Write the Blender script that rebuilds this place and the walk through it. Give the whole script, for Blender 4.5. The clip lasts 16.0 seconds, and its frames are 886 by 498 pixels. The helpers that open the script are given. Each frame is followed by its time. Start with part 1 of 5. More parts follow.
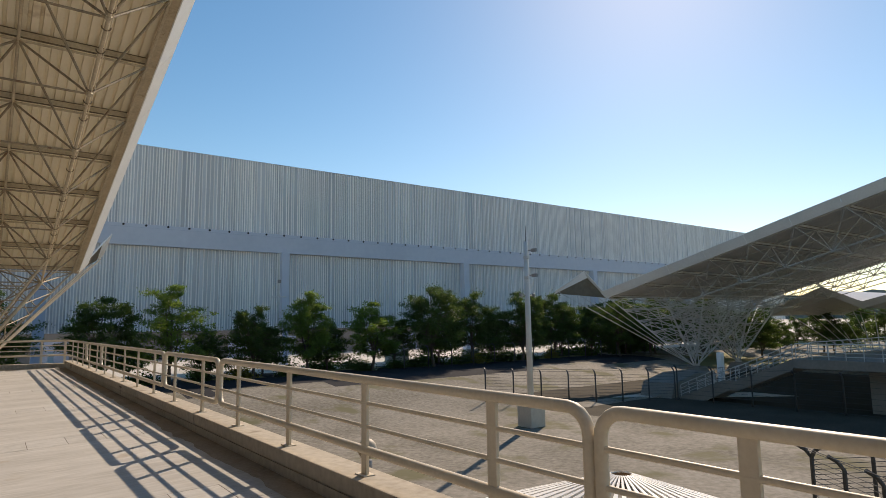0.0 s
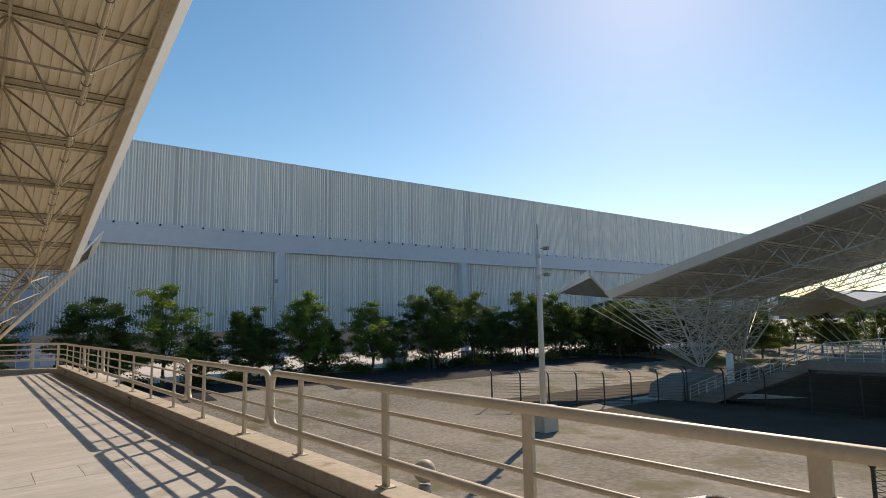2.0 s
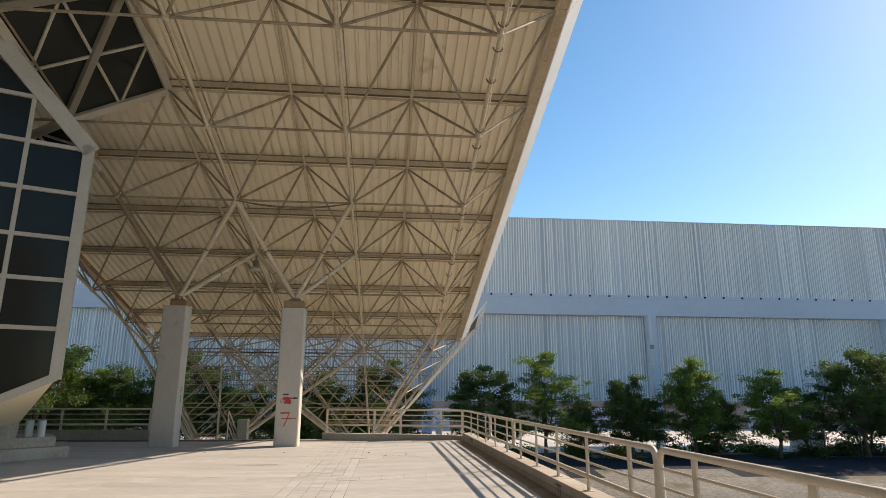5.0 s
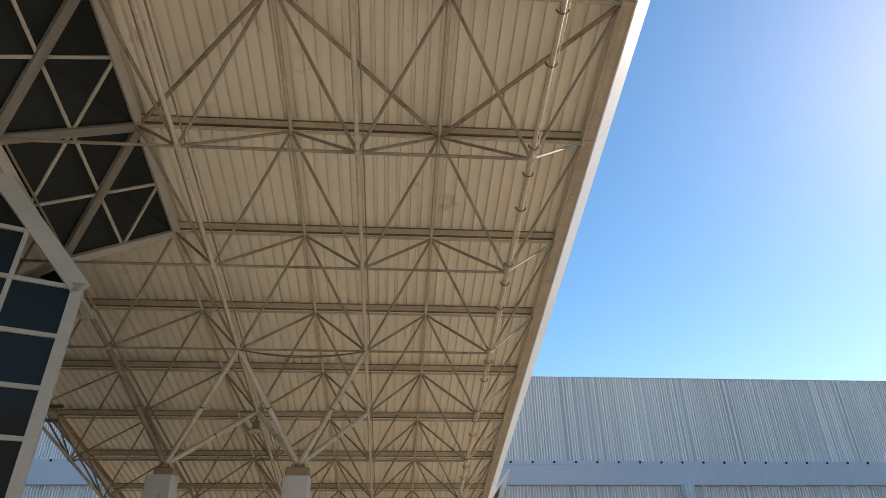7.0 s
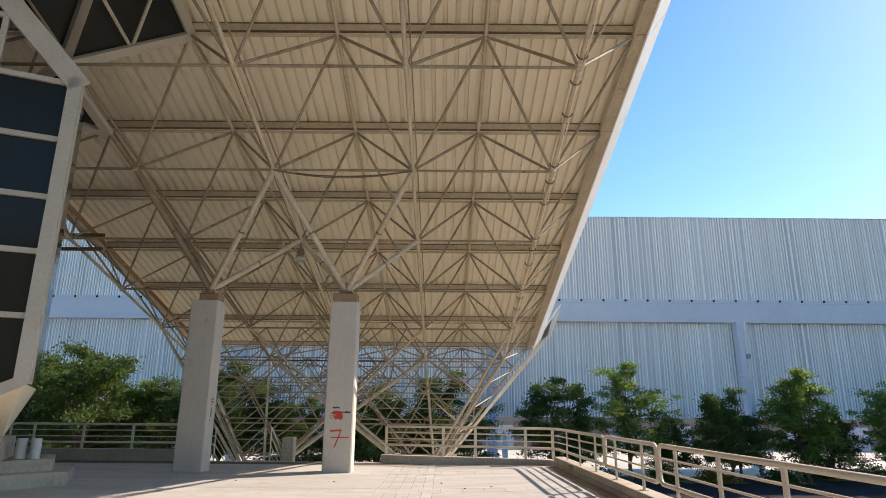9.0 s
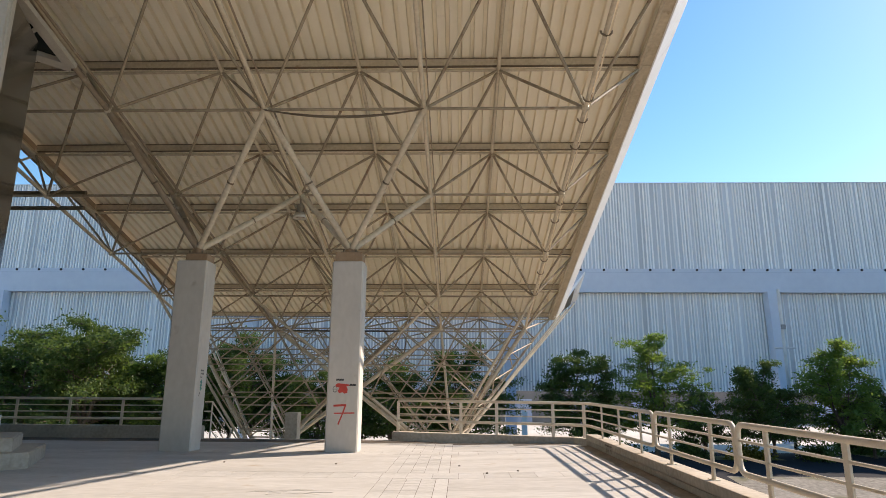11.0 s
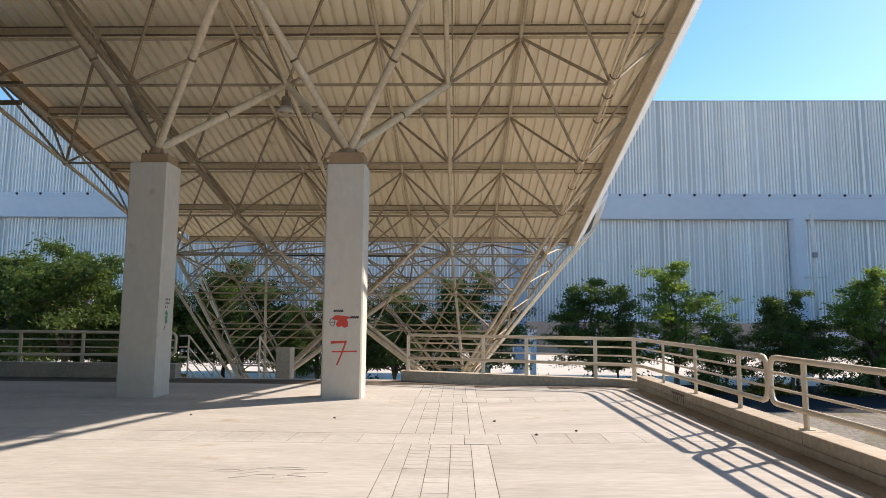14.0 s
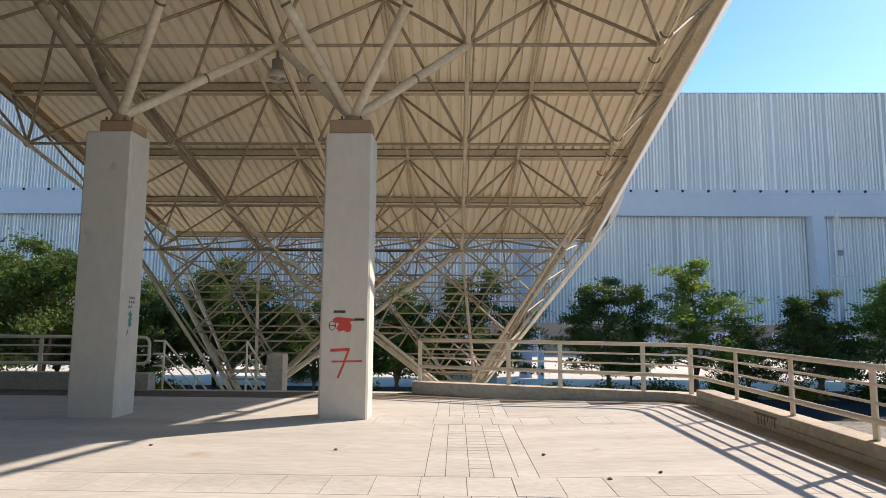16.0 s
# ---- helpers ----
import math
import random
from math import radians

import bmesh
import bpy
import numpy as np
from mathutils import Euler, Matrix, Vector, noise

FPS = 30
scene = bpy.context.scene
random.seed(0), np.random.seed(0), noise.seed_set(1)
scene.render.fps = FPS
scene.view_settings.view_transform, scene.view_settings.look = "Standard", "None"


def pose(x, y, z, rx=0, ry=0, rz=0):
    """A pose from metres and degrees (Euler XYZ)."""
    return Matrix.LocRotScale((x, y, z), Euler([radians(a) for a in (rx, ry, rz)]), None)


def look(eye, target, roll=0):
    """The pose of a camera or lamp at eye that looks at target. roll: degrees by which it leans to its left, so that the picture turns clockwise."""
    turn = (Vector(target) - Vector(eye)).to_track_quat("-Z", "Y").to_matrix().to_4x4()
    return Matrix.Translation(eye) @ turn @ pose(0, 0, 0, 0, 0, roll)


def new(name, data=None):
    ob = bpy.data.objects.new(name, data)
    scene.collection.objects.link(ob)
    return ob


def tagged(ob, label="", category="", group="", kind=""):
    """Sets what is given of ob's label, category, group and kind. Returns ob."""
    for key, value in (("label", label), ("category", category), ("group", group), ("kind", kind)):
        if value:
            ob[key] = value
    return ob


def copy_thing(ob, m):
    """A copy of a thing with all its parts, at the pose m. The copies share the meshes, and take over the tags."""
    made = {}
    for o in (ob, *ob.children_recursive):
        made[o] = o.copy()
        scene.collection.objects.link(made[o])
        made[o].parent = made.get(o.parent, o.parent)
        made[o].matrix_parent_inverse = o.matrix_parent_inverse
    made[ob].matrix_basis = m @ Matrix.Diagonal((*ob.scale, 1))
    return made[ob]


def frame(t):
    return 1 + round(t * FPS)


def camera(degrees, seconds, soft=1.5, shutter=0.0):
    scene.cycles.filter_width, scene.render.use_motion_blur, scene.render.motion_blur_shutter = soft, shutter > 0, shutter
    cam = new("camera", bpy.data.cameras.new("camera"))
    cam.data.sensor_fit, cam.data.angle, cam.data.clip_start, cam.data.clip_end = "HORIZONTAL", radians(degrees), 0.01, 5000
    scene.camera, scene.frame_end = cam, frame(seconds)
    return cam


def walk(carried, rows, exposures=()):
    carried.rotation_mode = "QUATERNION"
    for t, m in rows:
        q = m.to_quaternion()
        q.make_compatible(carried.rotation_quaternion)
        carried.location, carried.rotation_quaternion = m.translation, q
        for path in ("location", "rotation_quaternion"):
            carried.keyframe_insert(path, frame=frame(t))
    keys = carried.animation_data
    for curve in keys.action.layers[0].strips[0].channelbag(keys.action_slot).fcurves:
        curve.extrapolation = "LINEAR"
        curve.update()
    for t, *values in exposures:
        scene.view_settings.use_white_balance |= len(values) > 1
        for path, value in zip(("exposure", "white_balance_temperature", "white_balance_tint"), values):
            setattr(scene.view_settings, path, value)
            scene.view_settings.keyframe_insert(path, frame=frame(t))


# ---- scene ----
cam = camera(72.18, 16.0, soft=0.75)
PATH = [
    (0.0, 0.037, 0.004, 1.479, 96.93, 0.91, -36.45),
    (0.5, -0.002, 0.441, 1.508, 96.92, 0.85, -37.55),
    (1.0, -0.016, 0.890, 1.522, 96.86, 0.81, -37.77),
    (1.5, -0.074, 1.350, 1.556, 96.88, 0.95, -37.84),
    (2.0, -0.105, 1.750, 1.536, 96.94, 0.98, -37.57),
    (2.5, -0.151, 2.299, 1.527, 97.18, 0.90, -31.76),
    (3.0, -0.205, 2.716, 1.546, 97.27, 0.81, -25.91),
    (3.5, -0.183, 3.200, 1.548, 97.60, 0.77, -17.18),
    (6.0, -0.515, 5.845, 1.574, 112.08, -0.02, -4.28),
    (6.5, -0.615, 6.238, 1.570, 117.26, 0.20, -4.37),
    (7.0, -0.617, 6.657, 1.563, 119.02, 0.52, -4.12),
    (7.5, -0.649, 7.159, 1.599, 117.36, 0.26, -0.96),
    (8.0, -0.693, 7.756, 1.575, 108.76, -0.22, 0.01),
    (8.5, -0.687, 8.283, 1.525, 105.88, -0.37, 0.14),
    (9.0, -0.755, 8.824, 1.509, 104.94, -0.44, 0.00),
    (11.5, -0.782, 11.365, 1.460, 101.82, -0.41, 1.79),
    (12.0, -0.856, 11.885, 1.493, 100.69, -0.55, 1.71),
    (12.5, -0.970, 12.403, 1.508, 99.54, -0.56, 1.63),
    (13.0, -1.087, 12.888, 1.496, 97.93, -0.51, 1.57),
    (13.5, -1.160, 13.385, 1.516, 96.51, -0.51, 1.51),
    (14.0, -1.302, 13.820, 1.513, 96.22, -0.45, 1.45),
    (14.5, -1.419, 14.313, 1.503, 96.08, -0.36, 1.39),
    (15.0, -1.534, 14.810, 1.513, 96.13, -0.33, 1.32),
    (15.5, -1.649, 15.298, 1.511, 96.21, -0.25, 1.24),
    (16.0, -1.758, 15.816, 1.519, 96.33, -0.44, 1.19),
]
walk(cam, [(t, pose(x, y, z, rx, ry, rz)) for t, x, y, z, rx, ry, rz in PATH],
     exposures=[(0.0, 0.06, 7700, 17), (2.5, 0.06, 7700, 17), (3.5, -0.01, 7800, 18), (4.5, 0.28, 7600, 17), (6.0, 0.66, 7400, 18), (6.5, 0.57, 7300, 18), (7.0, 0.5, 7200, 18), (8.0, 0.63, 7150, 18), (8.5, 0.76, 7150, 19), (12.0, 0.8, 7150, 19), (16.0, 0.79, 7100, 18)])

# ---- world, sun, exposure ----
SUN_AZ, SUN_EL = radians(58.0), radians(34.2)
world = bpy.data.worlds.new("sky_world")
world.use_nodes = True
scene.world = world
wn = world.node_tree
wn.nodes.clear()
sky = wn.nodes.new("ShaderNodeTexSky")
sky.sky_type = 'NISHITA'
sky.sun_disc = False
sky.sun_elevation = SUN_EL
sky.sun_rotation = SUN_AZ
sky.air_density, sky.dust_density, sky.ozone_density = 1.0, 0.17, 1.6
bg = wn.nodes.new("ShaderNodeBackground")
bg.inputs["Strength"].default_value = 0.133
wout = wn.nodes.new("ShaderNodeOutputWorld")
tone = wn.nodes.new("ShaderNodeHueSaturation")
tone.inputs["Saturation"].default_value = 1.3
tone.inputs["Hue"].default_value = 0.493
wn.links.new(sky.outputs[0], tone.inputs["Color"])
wn.links.new(tone.outputs[0], bg.inputs[0])
wn.links.new(bg.outputs[0], wout.inputs[0])
sun_dir = Vector((math.sin(SUN_AZ) * math.cos(SUN_EL), math.cos(SUN_AZ) * math.cos(SUN_EL), math.sin(SUN_EL)))
sun_data = bpy.data.lights.new("sun", "SUN")
sun_data.energy, sun_data.angle, sun_data.color = 4.4, radians(0.55), (1.0, 0.915, 0.79)
sun = new("sun", sun_data)
sun.matrix_world = look((0, 0, 0), -sun_dir)


# ---- materials ----
def material(name, light, dark, rough=0.7, metal=0.0, scale=1.5, fine=18.0, bump=0.15, contrast=0.5, stretch=(1, 1, 1), rand=0.0, spec=0.4, rust=None, rust_amount=0.62):
    """Two colours mixed by a broad and a fine noise, optional rust or dirt patches, fine relief."""
    m = bpy.data.materials.new(name)
    m.use_nodes = True
    nt = m.node_tree
    n, l = nt.nodes, nt.links
    b = n["Principled BSDF"]
    geo = n.new("ShaderNodeNewGeometry")
    mp = n.new("ShaderNodeMapping")
    mp.inputs["Scale"].default_value = stretch
    l.new(geo.outputs["Position"], mp.inputs[0])
    broad, grain = n.new("ShaderNodeTexNoise"), n.new("ShaderNodeTexNoise")
    broad.inputs["Scale"].default_value, broad.inputs["Detail"].default_value = scale, 5.0
    grain.inputs["Scale"].default_value, grain.inputs["Detail"].default_value = fine, 3.0
    l.new(mp.outputs[0], broad.inputs["Vector"])
    l.new(mp.outputs[0], grain.inputs["Vector"])
    mix = n.new("ShaderNodeMath")
    mix.operation = 'MULTIPLY_ADD'
    l.new(grain.outputs[0], mix.inputs[0])
    mix.inputs[1].default_value = 0.45
    half = n.new("ShaderNodeMath")
    half.operation = 'MULTIPLY'
    half.inputs[1].default_value = 0.55
    l.new(broad.outputs[0], half.inputs[0])
    l.new(half.outputs[0], mix.inputs[2])
    ramp = n.new("ShaderNodeValToRGB")
    ramp.color_ramp.elements[0].position, ramp.color_ramp.elements[1].position = 0.5 - contrast / 3, 0.5 + contrast / 3
    ramp.color_ramp.elements[0].color, ramp.color_ramp.elements[1].color = (*dark, 1), (*light, 1)
    last = mix.outputs[0]
    if rand:
        info = n.new("ShaderNodeObjectInfo")
        add = n.new("ShaderNodeMath")
        add.operation = 'MULTIPLY_ADD'
        l.new(info.outputs["Random"], add.inputs[0])
        add.inputs[1].default_value = rand
        l.new(last, add.inputs[2])
        off = n.new("ShaderNodeMath")
        off.operation = 'SUBTRACT'
        off.inputs[1].default_value = rand / 2
        l.new(add.outputs[0], off.inputs[0])
        last = off.outputs[0]
    l.new(last, ramp.inputs[0])
    colour = ramp.outputs[0]
    if rust:
        patch = n.new("ShaderNodeTexNoise")
        patch.inputs["Scale"].default_value, patch.inputs["Detail"].default_value = scale * 2.3, 8.0
        l.new(geo.outputs["Position"], patch.inputs["Vector"])
        edge = n.new("ShaderNodeMapRange")
        edge.inputs["From Min"].default_value, edge.inputs["From Max"].default_value = rust_amount, rust_amount + 0.1
        l.new(patch.outputs[0], edge.inputs["Value"])
        mixc = n.new("ShaderNodeMix")
        mixc.data_type = 'RGBA'
        mixc.inputs["B"].default_value = (*rust, 1)
        l.new(edge.outputs[0], mixc.inputs["Factor"])
        l.new(colour, mixc.inputs["A"])
        colour = mixc.outputs["Result"]
    l.new(colour, b.inputs["Base Color"])
    b.inputs["Roughness"].default_value = rough
    b.inputs["Metallic"].default_value = metal
    b.inputs["Specular IOR Level"].default_value = spec
    if bump:
        bp = n.new("ShaderNodeBump")
        bp.inputs["Strength"].default_value, bp.inputs["Distance"].default_value = bump, 0.02
        l.new(grain.outputs[0], bp.inputs["Height"])
        l.new(bp.outputs[0], b.inputs["Normal"])
    return m


M_DECK = material("deck_concrete", (0.59, 0.57, 0.535), (0.37, 0.352, 0.32), 0.85, scale=0.8, fine=9, contrast=0.6, stretch=(0.45, 2.2, 1), rust=(0.40, 0.345, 0.275), rust_amount=0.64, rand=0.06)
M_PAVER = material("paver_concrete", (0.585, 0.568, 0.535), (0.38, 0.365, 0.335), 0.88, scale=1.2, fine=16, contrast=0.55, rand=0.10, stretch=(0.6, 1.6, 1))
M_JOINT = material("joint_dirt", (0.20, 0.165, 0.13), (0.07, 0.055, 0.042), 0.95, scale=3, contrast=0.7)
M_KERBFOOT = material("brown_strip", (0.40, 0.33, 0.25), (0.20, 0.155, 0.11), 0.95, scale=2.0, fine=22, contrast=0.7, bump=0.4)
M_KERB = material("kerb_concrete", (0.56, 0.50, 0.41), (0.34, 0.29, 0.225), 0.88, scale=1.0, fine=14, contrast=0.55, rust=(0.25, 0.2, 0.15), rust_amount=0.68)
M_RAIL = material("rail_paint", (0.73, 0.64, 0.50), (0.62, 0.53, 0.40), 0.5, scale=3, fine=40, contrast=0.5, bump=0.05, rust=(0.28, 0.16, 0.09), rust_amount=0.74)
M_TUBE = material("truss_paint", (0.68, 0.58, 0.435), (0.44, 0.355, 0.25), 0.55, scale=1.5, fine=12, contrast=0.6, bump=0.05, rust=(0.32, 0.22, 0.13), rust_amount=0.7)
M_SHEET = material("roof_sheet_paint", (0.93, 0.845, 0.68), (0.84, 0.755, 0.59), 0.6, scale=0.5, fine=6, contrast=0.7, bump=0.03, rand=0.1, stretch=(1, 0.25, 1), rust=(0.62, 0.52, 0.38), rust_amount=0.66)
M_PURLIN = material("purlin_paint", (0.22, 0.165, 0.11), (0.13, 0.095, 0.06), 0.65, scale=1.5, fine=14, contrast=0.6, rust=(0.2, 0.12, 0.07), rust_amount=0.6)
M_FASCIA = material("fascia_white", (0.93, 0.925, 0.91), (0.84, 0.83, 0.81), 0.5, scale=0.8, fine=8, contrast=0.5, bump=0.04)
M_COLUMN = material("column_concrete", (0.62, 0.57, 0.50), (0.50, 0.455, 0.39), 0.85, scale=0.9, fine=10, contrast=0.7, stretch=(1, 1, 0.5), rust=(0.40, 0.34, 0.27), rust_amount=0.68)
M_CAP = material("bearing_rust", (0.42, 0.28, 0.17), (0.27, 0.17, 0.10), 0.85, scale=4, fine=25, contrast=0.8)
M_GLASS = bpy.data.materials.new("dark_tinted_glass")
M_GLASS.use_nodes = True
_b = M_GLASS.node_tree.nodes["Principled BSDF"]
_b.inputs["Base Color"].default_value = (0.018, 0.021, 0.018, 1)
_b.inputs["Roughness"].default_value = 0.12
_b.inputs["Specular IOR Level"].default_value = 0.22
M_FRAME = material("facade_frame", (0.52, 0.475, 0.40), (0.42, 0.38, 0.31), 0.5, scale=2, fine=20, bump=0.03)
M_CREAM = material("cream_panel", (0.74, 0.66, 0.48), (0.64, 0.56, 0.40), 0.7, scale=1, fine=14)
M_CAR = material("hall_band_paint", (0.60, 0.65, 0.74), (0.53, 0.58, 0.68), 0.5, scale=0.12, fine=2, bump=0.0)
M_STRUT = material("hall_column_paint", (0.46, 0.52, 0.63), (0.40, 0.46, 0.57), 0.55, scale=0.3, fine=3, bump=0.0)
# Flat black that stands in for the unlit depth of holes and interior.
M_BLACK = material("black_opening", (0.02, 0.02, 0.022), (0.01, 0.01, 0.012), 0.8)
M_STEEL = material("galvanised_steel", (0.30, 0.30, 0.31), (0.2, 0.2, 0.21), 0.5, metal=0.6, scale=3, fine=25, bump=0.05)
M_FENCE = material("fence_paint", (0.10, 0.10, 0.10), (0.06, 0.06, 0.06), 0.6, scale=3)
M_POLE = material("pole_paint", (0.72, 0.72, 0.70), (0.58, 0.58, 0.56), 0.5, scale=1.2, fine=20, rust=(0.4, 0.35, 0.3), rust_amount=0.7)
M_CONC = material("grey_concrete", (0.30, 0.28, 0.25), (0.19, 0.175, 0.155), 0.9, scale=0.7, fine=8, contrast=0.8)
M_GRAVEL = material("plaza_gravel", (0.32, 0.29, 0.245), (0.095, 0.085, 0.062), 0.95, scale=0.16, fine=5.0, contrast=0.5, bump=0.6, rust=(0.13, 0.12, 0.06), rust_amount=0.545)
M_ROAD = material("asphalt", (0.040, 0.042, 0.048), (0.022, 0.023, 0.027), 0.95, scale=0.3, fine=6, contrast=0.8, spec=0.1)
M_PALE = material("pale_pavement", (0.60, 0.56, 0.49), (0.44, 0.41, 0.35), 0.9, scale=0.15, fine=3, contrast=0.7)
M_GRASS = material("dry_grass_ground", (0.24, 0.22, 0.09), (0.12, 0.13, 0.05), 0.95, scale=0.5, fine=12, contrast=0.9, bump=0.4)
# Darkened ground colour that carries the shade of the far canopy.
M_GRAVELSHADE = material("gravel_in_shade", (0.11, 0.095, 0.073), (0.05, 0.043, 0.033), 0.95, spec=0.1, scale=0.4, fine=7, contrast=0.8, bump=0.3)
M_BARK = material("bark", (0.16, 0.125, 0.09), (0.08, 0.06, 0.045), 0.95, scale=3, fine=20, stretch=(1, 1, 0.3), bump=0.4)
M_FADED = material("faded_floor_paint", (0.57, 0.55, 0.50), (0.49, 0.47, 0.42), 0.9, scale=5, fine=30, bump=0.0)
M_RED = material("red_spray_paint", (0.62, 0.07, 0.045), (0.48, 0.05, 0.035), 0.6, scale=6, fine=40, bump=0.0)
M_INK = material("black_spray_paint", (0.05, 0.045, 0.045), (0.03, 0.03, 0.03), 0.6, scale=6, bump=0.0)
M_GREENPAINT = material("green_spray_paint", (0.10, 0.30, 0.24), (0.06, 0.2, 0.16), 0.6, scale=6, bump=0.0)
# Truss paint darkened for the braces: their shaded look is in the colour.
M_TUBESHADE = material("truss_paint_shaded", (0.45, 0.365, 0.255), (0.23, 0.175, 0.115), 0.6, scale=1.5, fine=12, contrast=0.7, bump=0.05, rust=(0.24, 0.15, 0.09), rust_amount=0.58)
M_BROWN = material("weathered_tube_paint", (0.36, 0.275, 0.19), (0.20, 0.145, 0.095), 0.65, scale=1.2, fine=9, contrast=0.8, bump=0.1, rust=(0.50, 0.41, 0.30), rust_amount=0.6)
M_STAIN = material("dark_stain", (0.2, 0.155, 0.115), (0.13, 0.1, 0.075), 0.9, scale=6)
M_LAMP = material("lamp_housing", (0.30, 0.25, 0.19), (0.2, 0.165, 0.12), 0.6, scale=5)
M_OPAL = material("opal_globe", (0.52, 0.44, 0.34), (0.40, 0.33, 0.25), 0.6, scale=3)
M_HILL = material("far_hill", (0.16, 0.20, 0.20), (0.11, 0.15, 0.15), 0.95, scale=0.01, fine=0.08, bump=0.0)


def leaf_material(name, light, dark, glow):
    """Leaves: colour by clump, with light passing through the blade."""
    m = bpy.data.materials.new(name)
    m.use_nodes = True
    nt = m.node_tree
    n, l = nt.nodes, nt.links
    b = n["Principled BSDF"]
    geo = n.new("ShaderNodeNewGeometry")
    noi = n.new("ShaderNodeTexNoise")
    noi.inputs["Scale"].default_value = 0.9
    l.new(geo.outputs["Position"], noi.inputs["Vector"])
    addn = n.new("ShaderNodeMath")
    addn.operation = 'MULTIPLY_ADD'
    addn.inputs[1].default_value = 0.4
    l.new(geo.outputs["Random Per Island"], addn.inputs[0])
    l.new(noi.outputs[0], addn.inputs[2])
    ramp = n.new("ShaderNodeValToRGB")
    ramp.color_ramp.elements[0].position, ramp.color_ramp.elements[1].position = 0.45, 0.95
    ramp.color_ramp.elements[0].color, ramp.color_ramp.elements[1].color = (*dark, 1), (*light, 1)
    l.new(addn.outputs[0], ramp.inputs[0])
    l.new(ramp.outputs[0], b.inputs["Base Color"])
    b.inputs["Roughness"].default_value = 0.6
    b.inputs["Specular IOR Level"].default_value = 0.25
    tr = n.new("ShaderNodeBsdfTranslucent")
    tr.inputs["Color"].default_value = (*glow, 1)
    mx = n.new("ShaderNodeMixShader")
    mx.inputs[0].default_value = 0.42
    l.new(b.outputs[0], mx.inputs[1])
    l.new(tr.outputs[0], mx.inputs[2])
    l.new(mx.outputs[0], n["Material Output"].inputs["Surface"])
    return m


M_LEAF = leaf_material("leaf_green", (0.15, 0.23, 0.05), (0.028, 0.06, 0.016), (0.25, 0.38, 0.06))
M_LEAFDARK = leaf_material("leaf_dark_green", (0.10, 0.16, 0.045), (0.022, 0.042, 0.016), (0.12, 0.19, 0.035))
M_BUSH = leaf_material("bush_yellow_green", (0.30, 0.26, 0.05), (0.12, 0.11, 0.02), (0.30, 0.28, 0.04))


def hall_sheet_material(name, light, dark, rough, metal, low, high):
    """Hall cladding: tone by piece, streaks down the ribs."""
    m = material(name, light, dark, rough, metal=metal, scale=0.25, fine=3.2, bump=0.0, contrast=0.9, stretch=(1.0, 1.0, 0.03))
    nt = m.node_tree
    n, l = nt.nodes, nt.links
    geo = n.new("ShaderNodeNewGeometry")
    mr = n.new("ShaderNodeMapRange")
    mr.inputs["To Min"].default_value, mr.inputs["To Max"].default_value = low, high
    l.new(geo.outputs["Random Per Island"], mr.inputs["Value"])
    mul = n.new("ShaderNodeMix")
    mul.data_type, mul.blend_type = 'RGBA', 'MULTIPLY'
    mul.inputs["Factor"].default_value = 1.0
    base = n["Principled BSDF"].inputs["Base Color"]
    l.new(base.links[0].from_socket, mul.inputs["A"])
    l.new(mr.outputs[0], mul.inputs["B"])
    l.new(mul.outputs["Result"], base)
    return m


M_HALL = hall_sheet_material("hall_sheet", (0.63, 0.65, 0.69), (0.49, 0.505, 0.54), 0.45, 0.25, 0.82, 1.1)
# Ribs set near white: the glints of sky light are put into the colour.
M_RIBGLINT = hall_sheet_material("hall_batten", (0.97, 0.965, 0.95), (0.90, 0.895, 0.88), 0.4, 0.0, 0.84, 1.02)
M_GREYTUBE = material("grey_truss", (0.66, 0.65, 0.63), (0.48, 0.475, 0.46), 0.5, scale=1.5, fine=12, contrast=0.6, bump=0.05)
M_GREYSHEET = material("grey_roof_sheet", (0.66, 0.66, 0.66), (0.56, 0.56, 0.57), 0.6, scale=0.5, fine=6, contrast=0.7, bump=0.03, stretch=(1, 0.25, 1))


# ---- building helpers ----
def mesh_of(bm, name, mats):
    me = bpy.data.meshes.new(name)
    bm.normal_update()
    bm.to_mesh(me)
    bm.free()
    for m in mats if isinstance(mats, (list, tuple)) else [mats]:
        me.materials.append(m)
    return me


def part(name, bm, mat, parent=None, label=""):
    """One mesh object under a thing or a part."""
    ob = new(name, mesh_of(bm, name, mat))
    if parent:
        ob.parent = parent
    if label:
        ob["label"] = label
    return ob


def thing(name, label, category, group="", at=(0, 0, 0)):
    e = new(name)
    e.matrix_world = Matrix.Translation(at)
    e.empty_display_size = 0.2
    return tagged(e, label, category, group)


def box(bm, x0, x1, y0, y1, z0, z1, bevel=0.0, m=None):
    r = bmesh.ops.create_cube(bm, size=1.0)
    vs = r["verts"]
    for v in vs:
        v.co = Vector(((x0 + x1) / 2 + v.co.x * (x1 - x0), (y0 + y1) / 2 + v.co.y * (y1 - y0), (z0 + z1) / 2 + v.co.z * (z1 - z0)))
    if bevel:
        es = list({e for v in vs for e in v.link_edges})
        rb = bmesh.ops.bevel(bm, geom=es, offset=bevel, segments=2, affect='EDGES', profile=0.6)
        vs = list({v for f in rb["faces"] for v in f.verts} | {v for v in vs if v.is_valid})
    if m is not None:
        bmesh.ops.transform(bm, matrix=m, verts=vs)
    return bm


def new_box(*a, **k):
    return box(bmesh.new(), *a, **k)


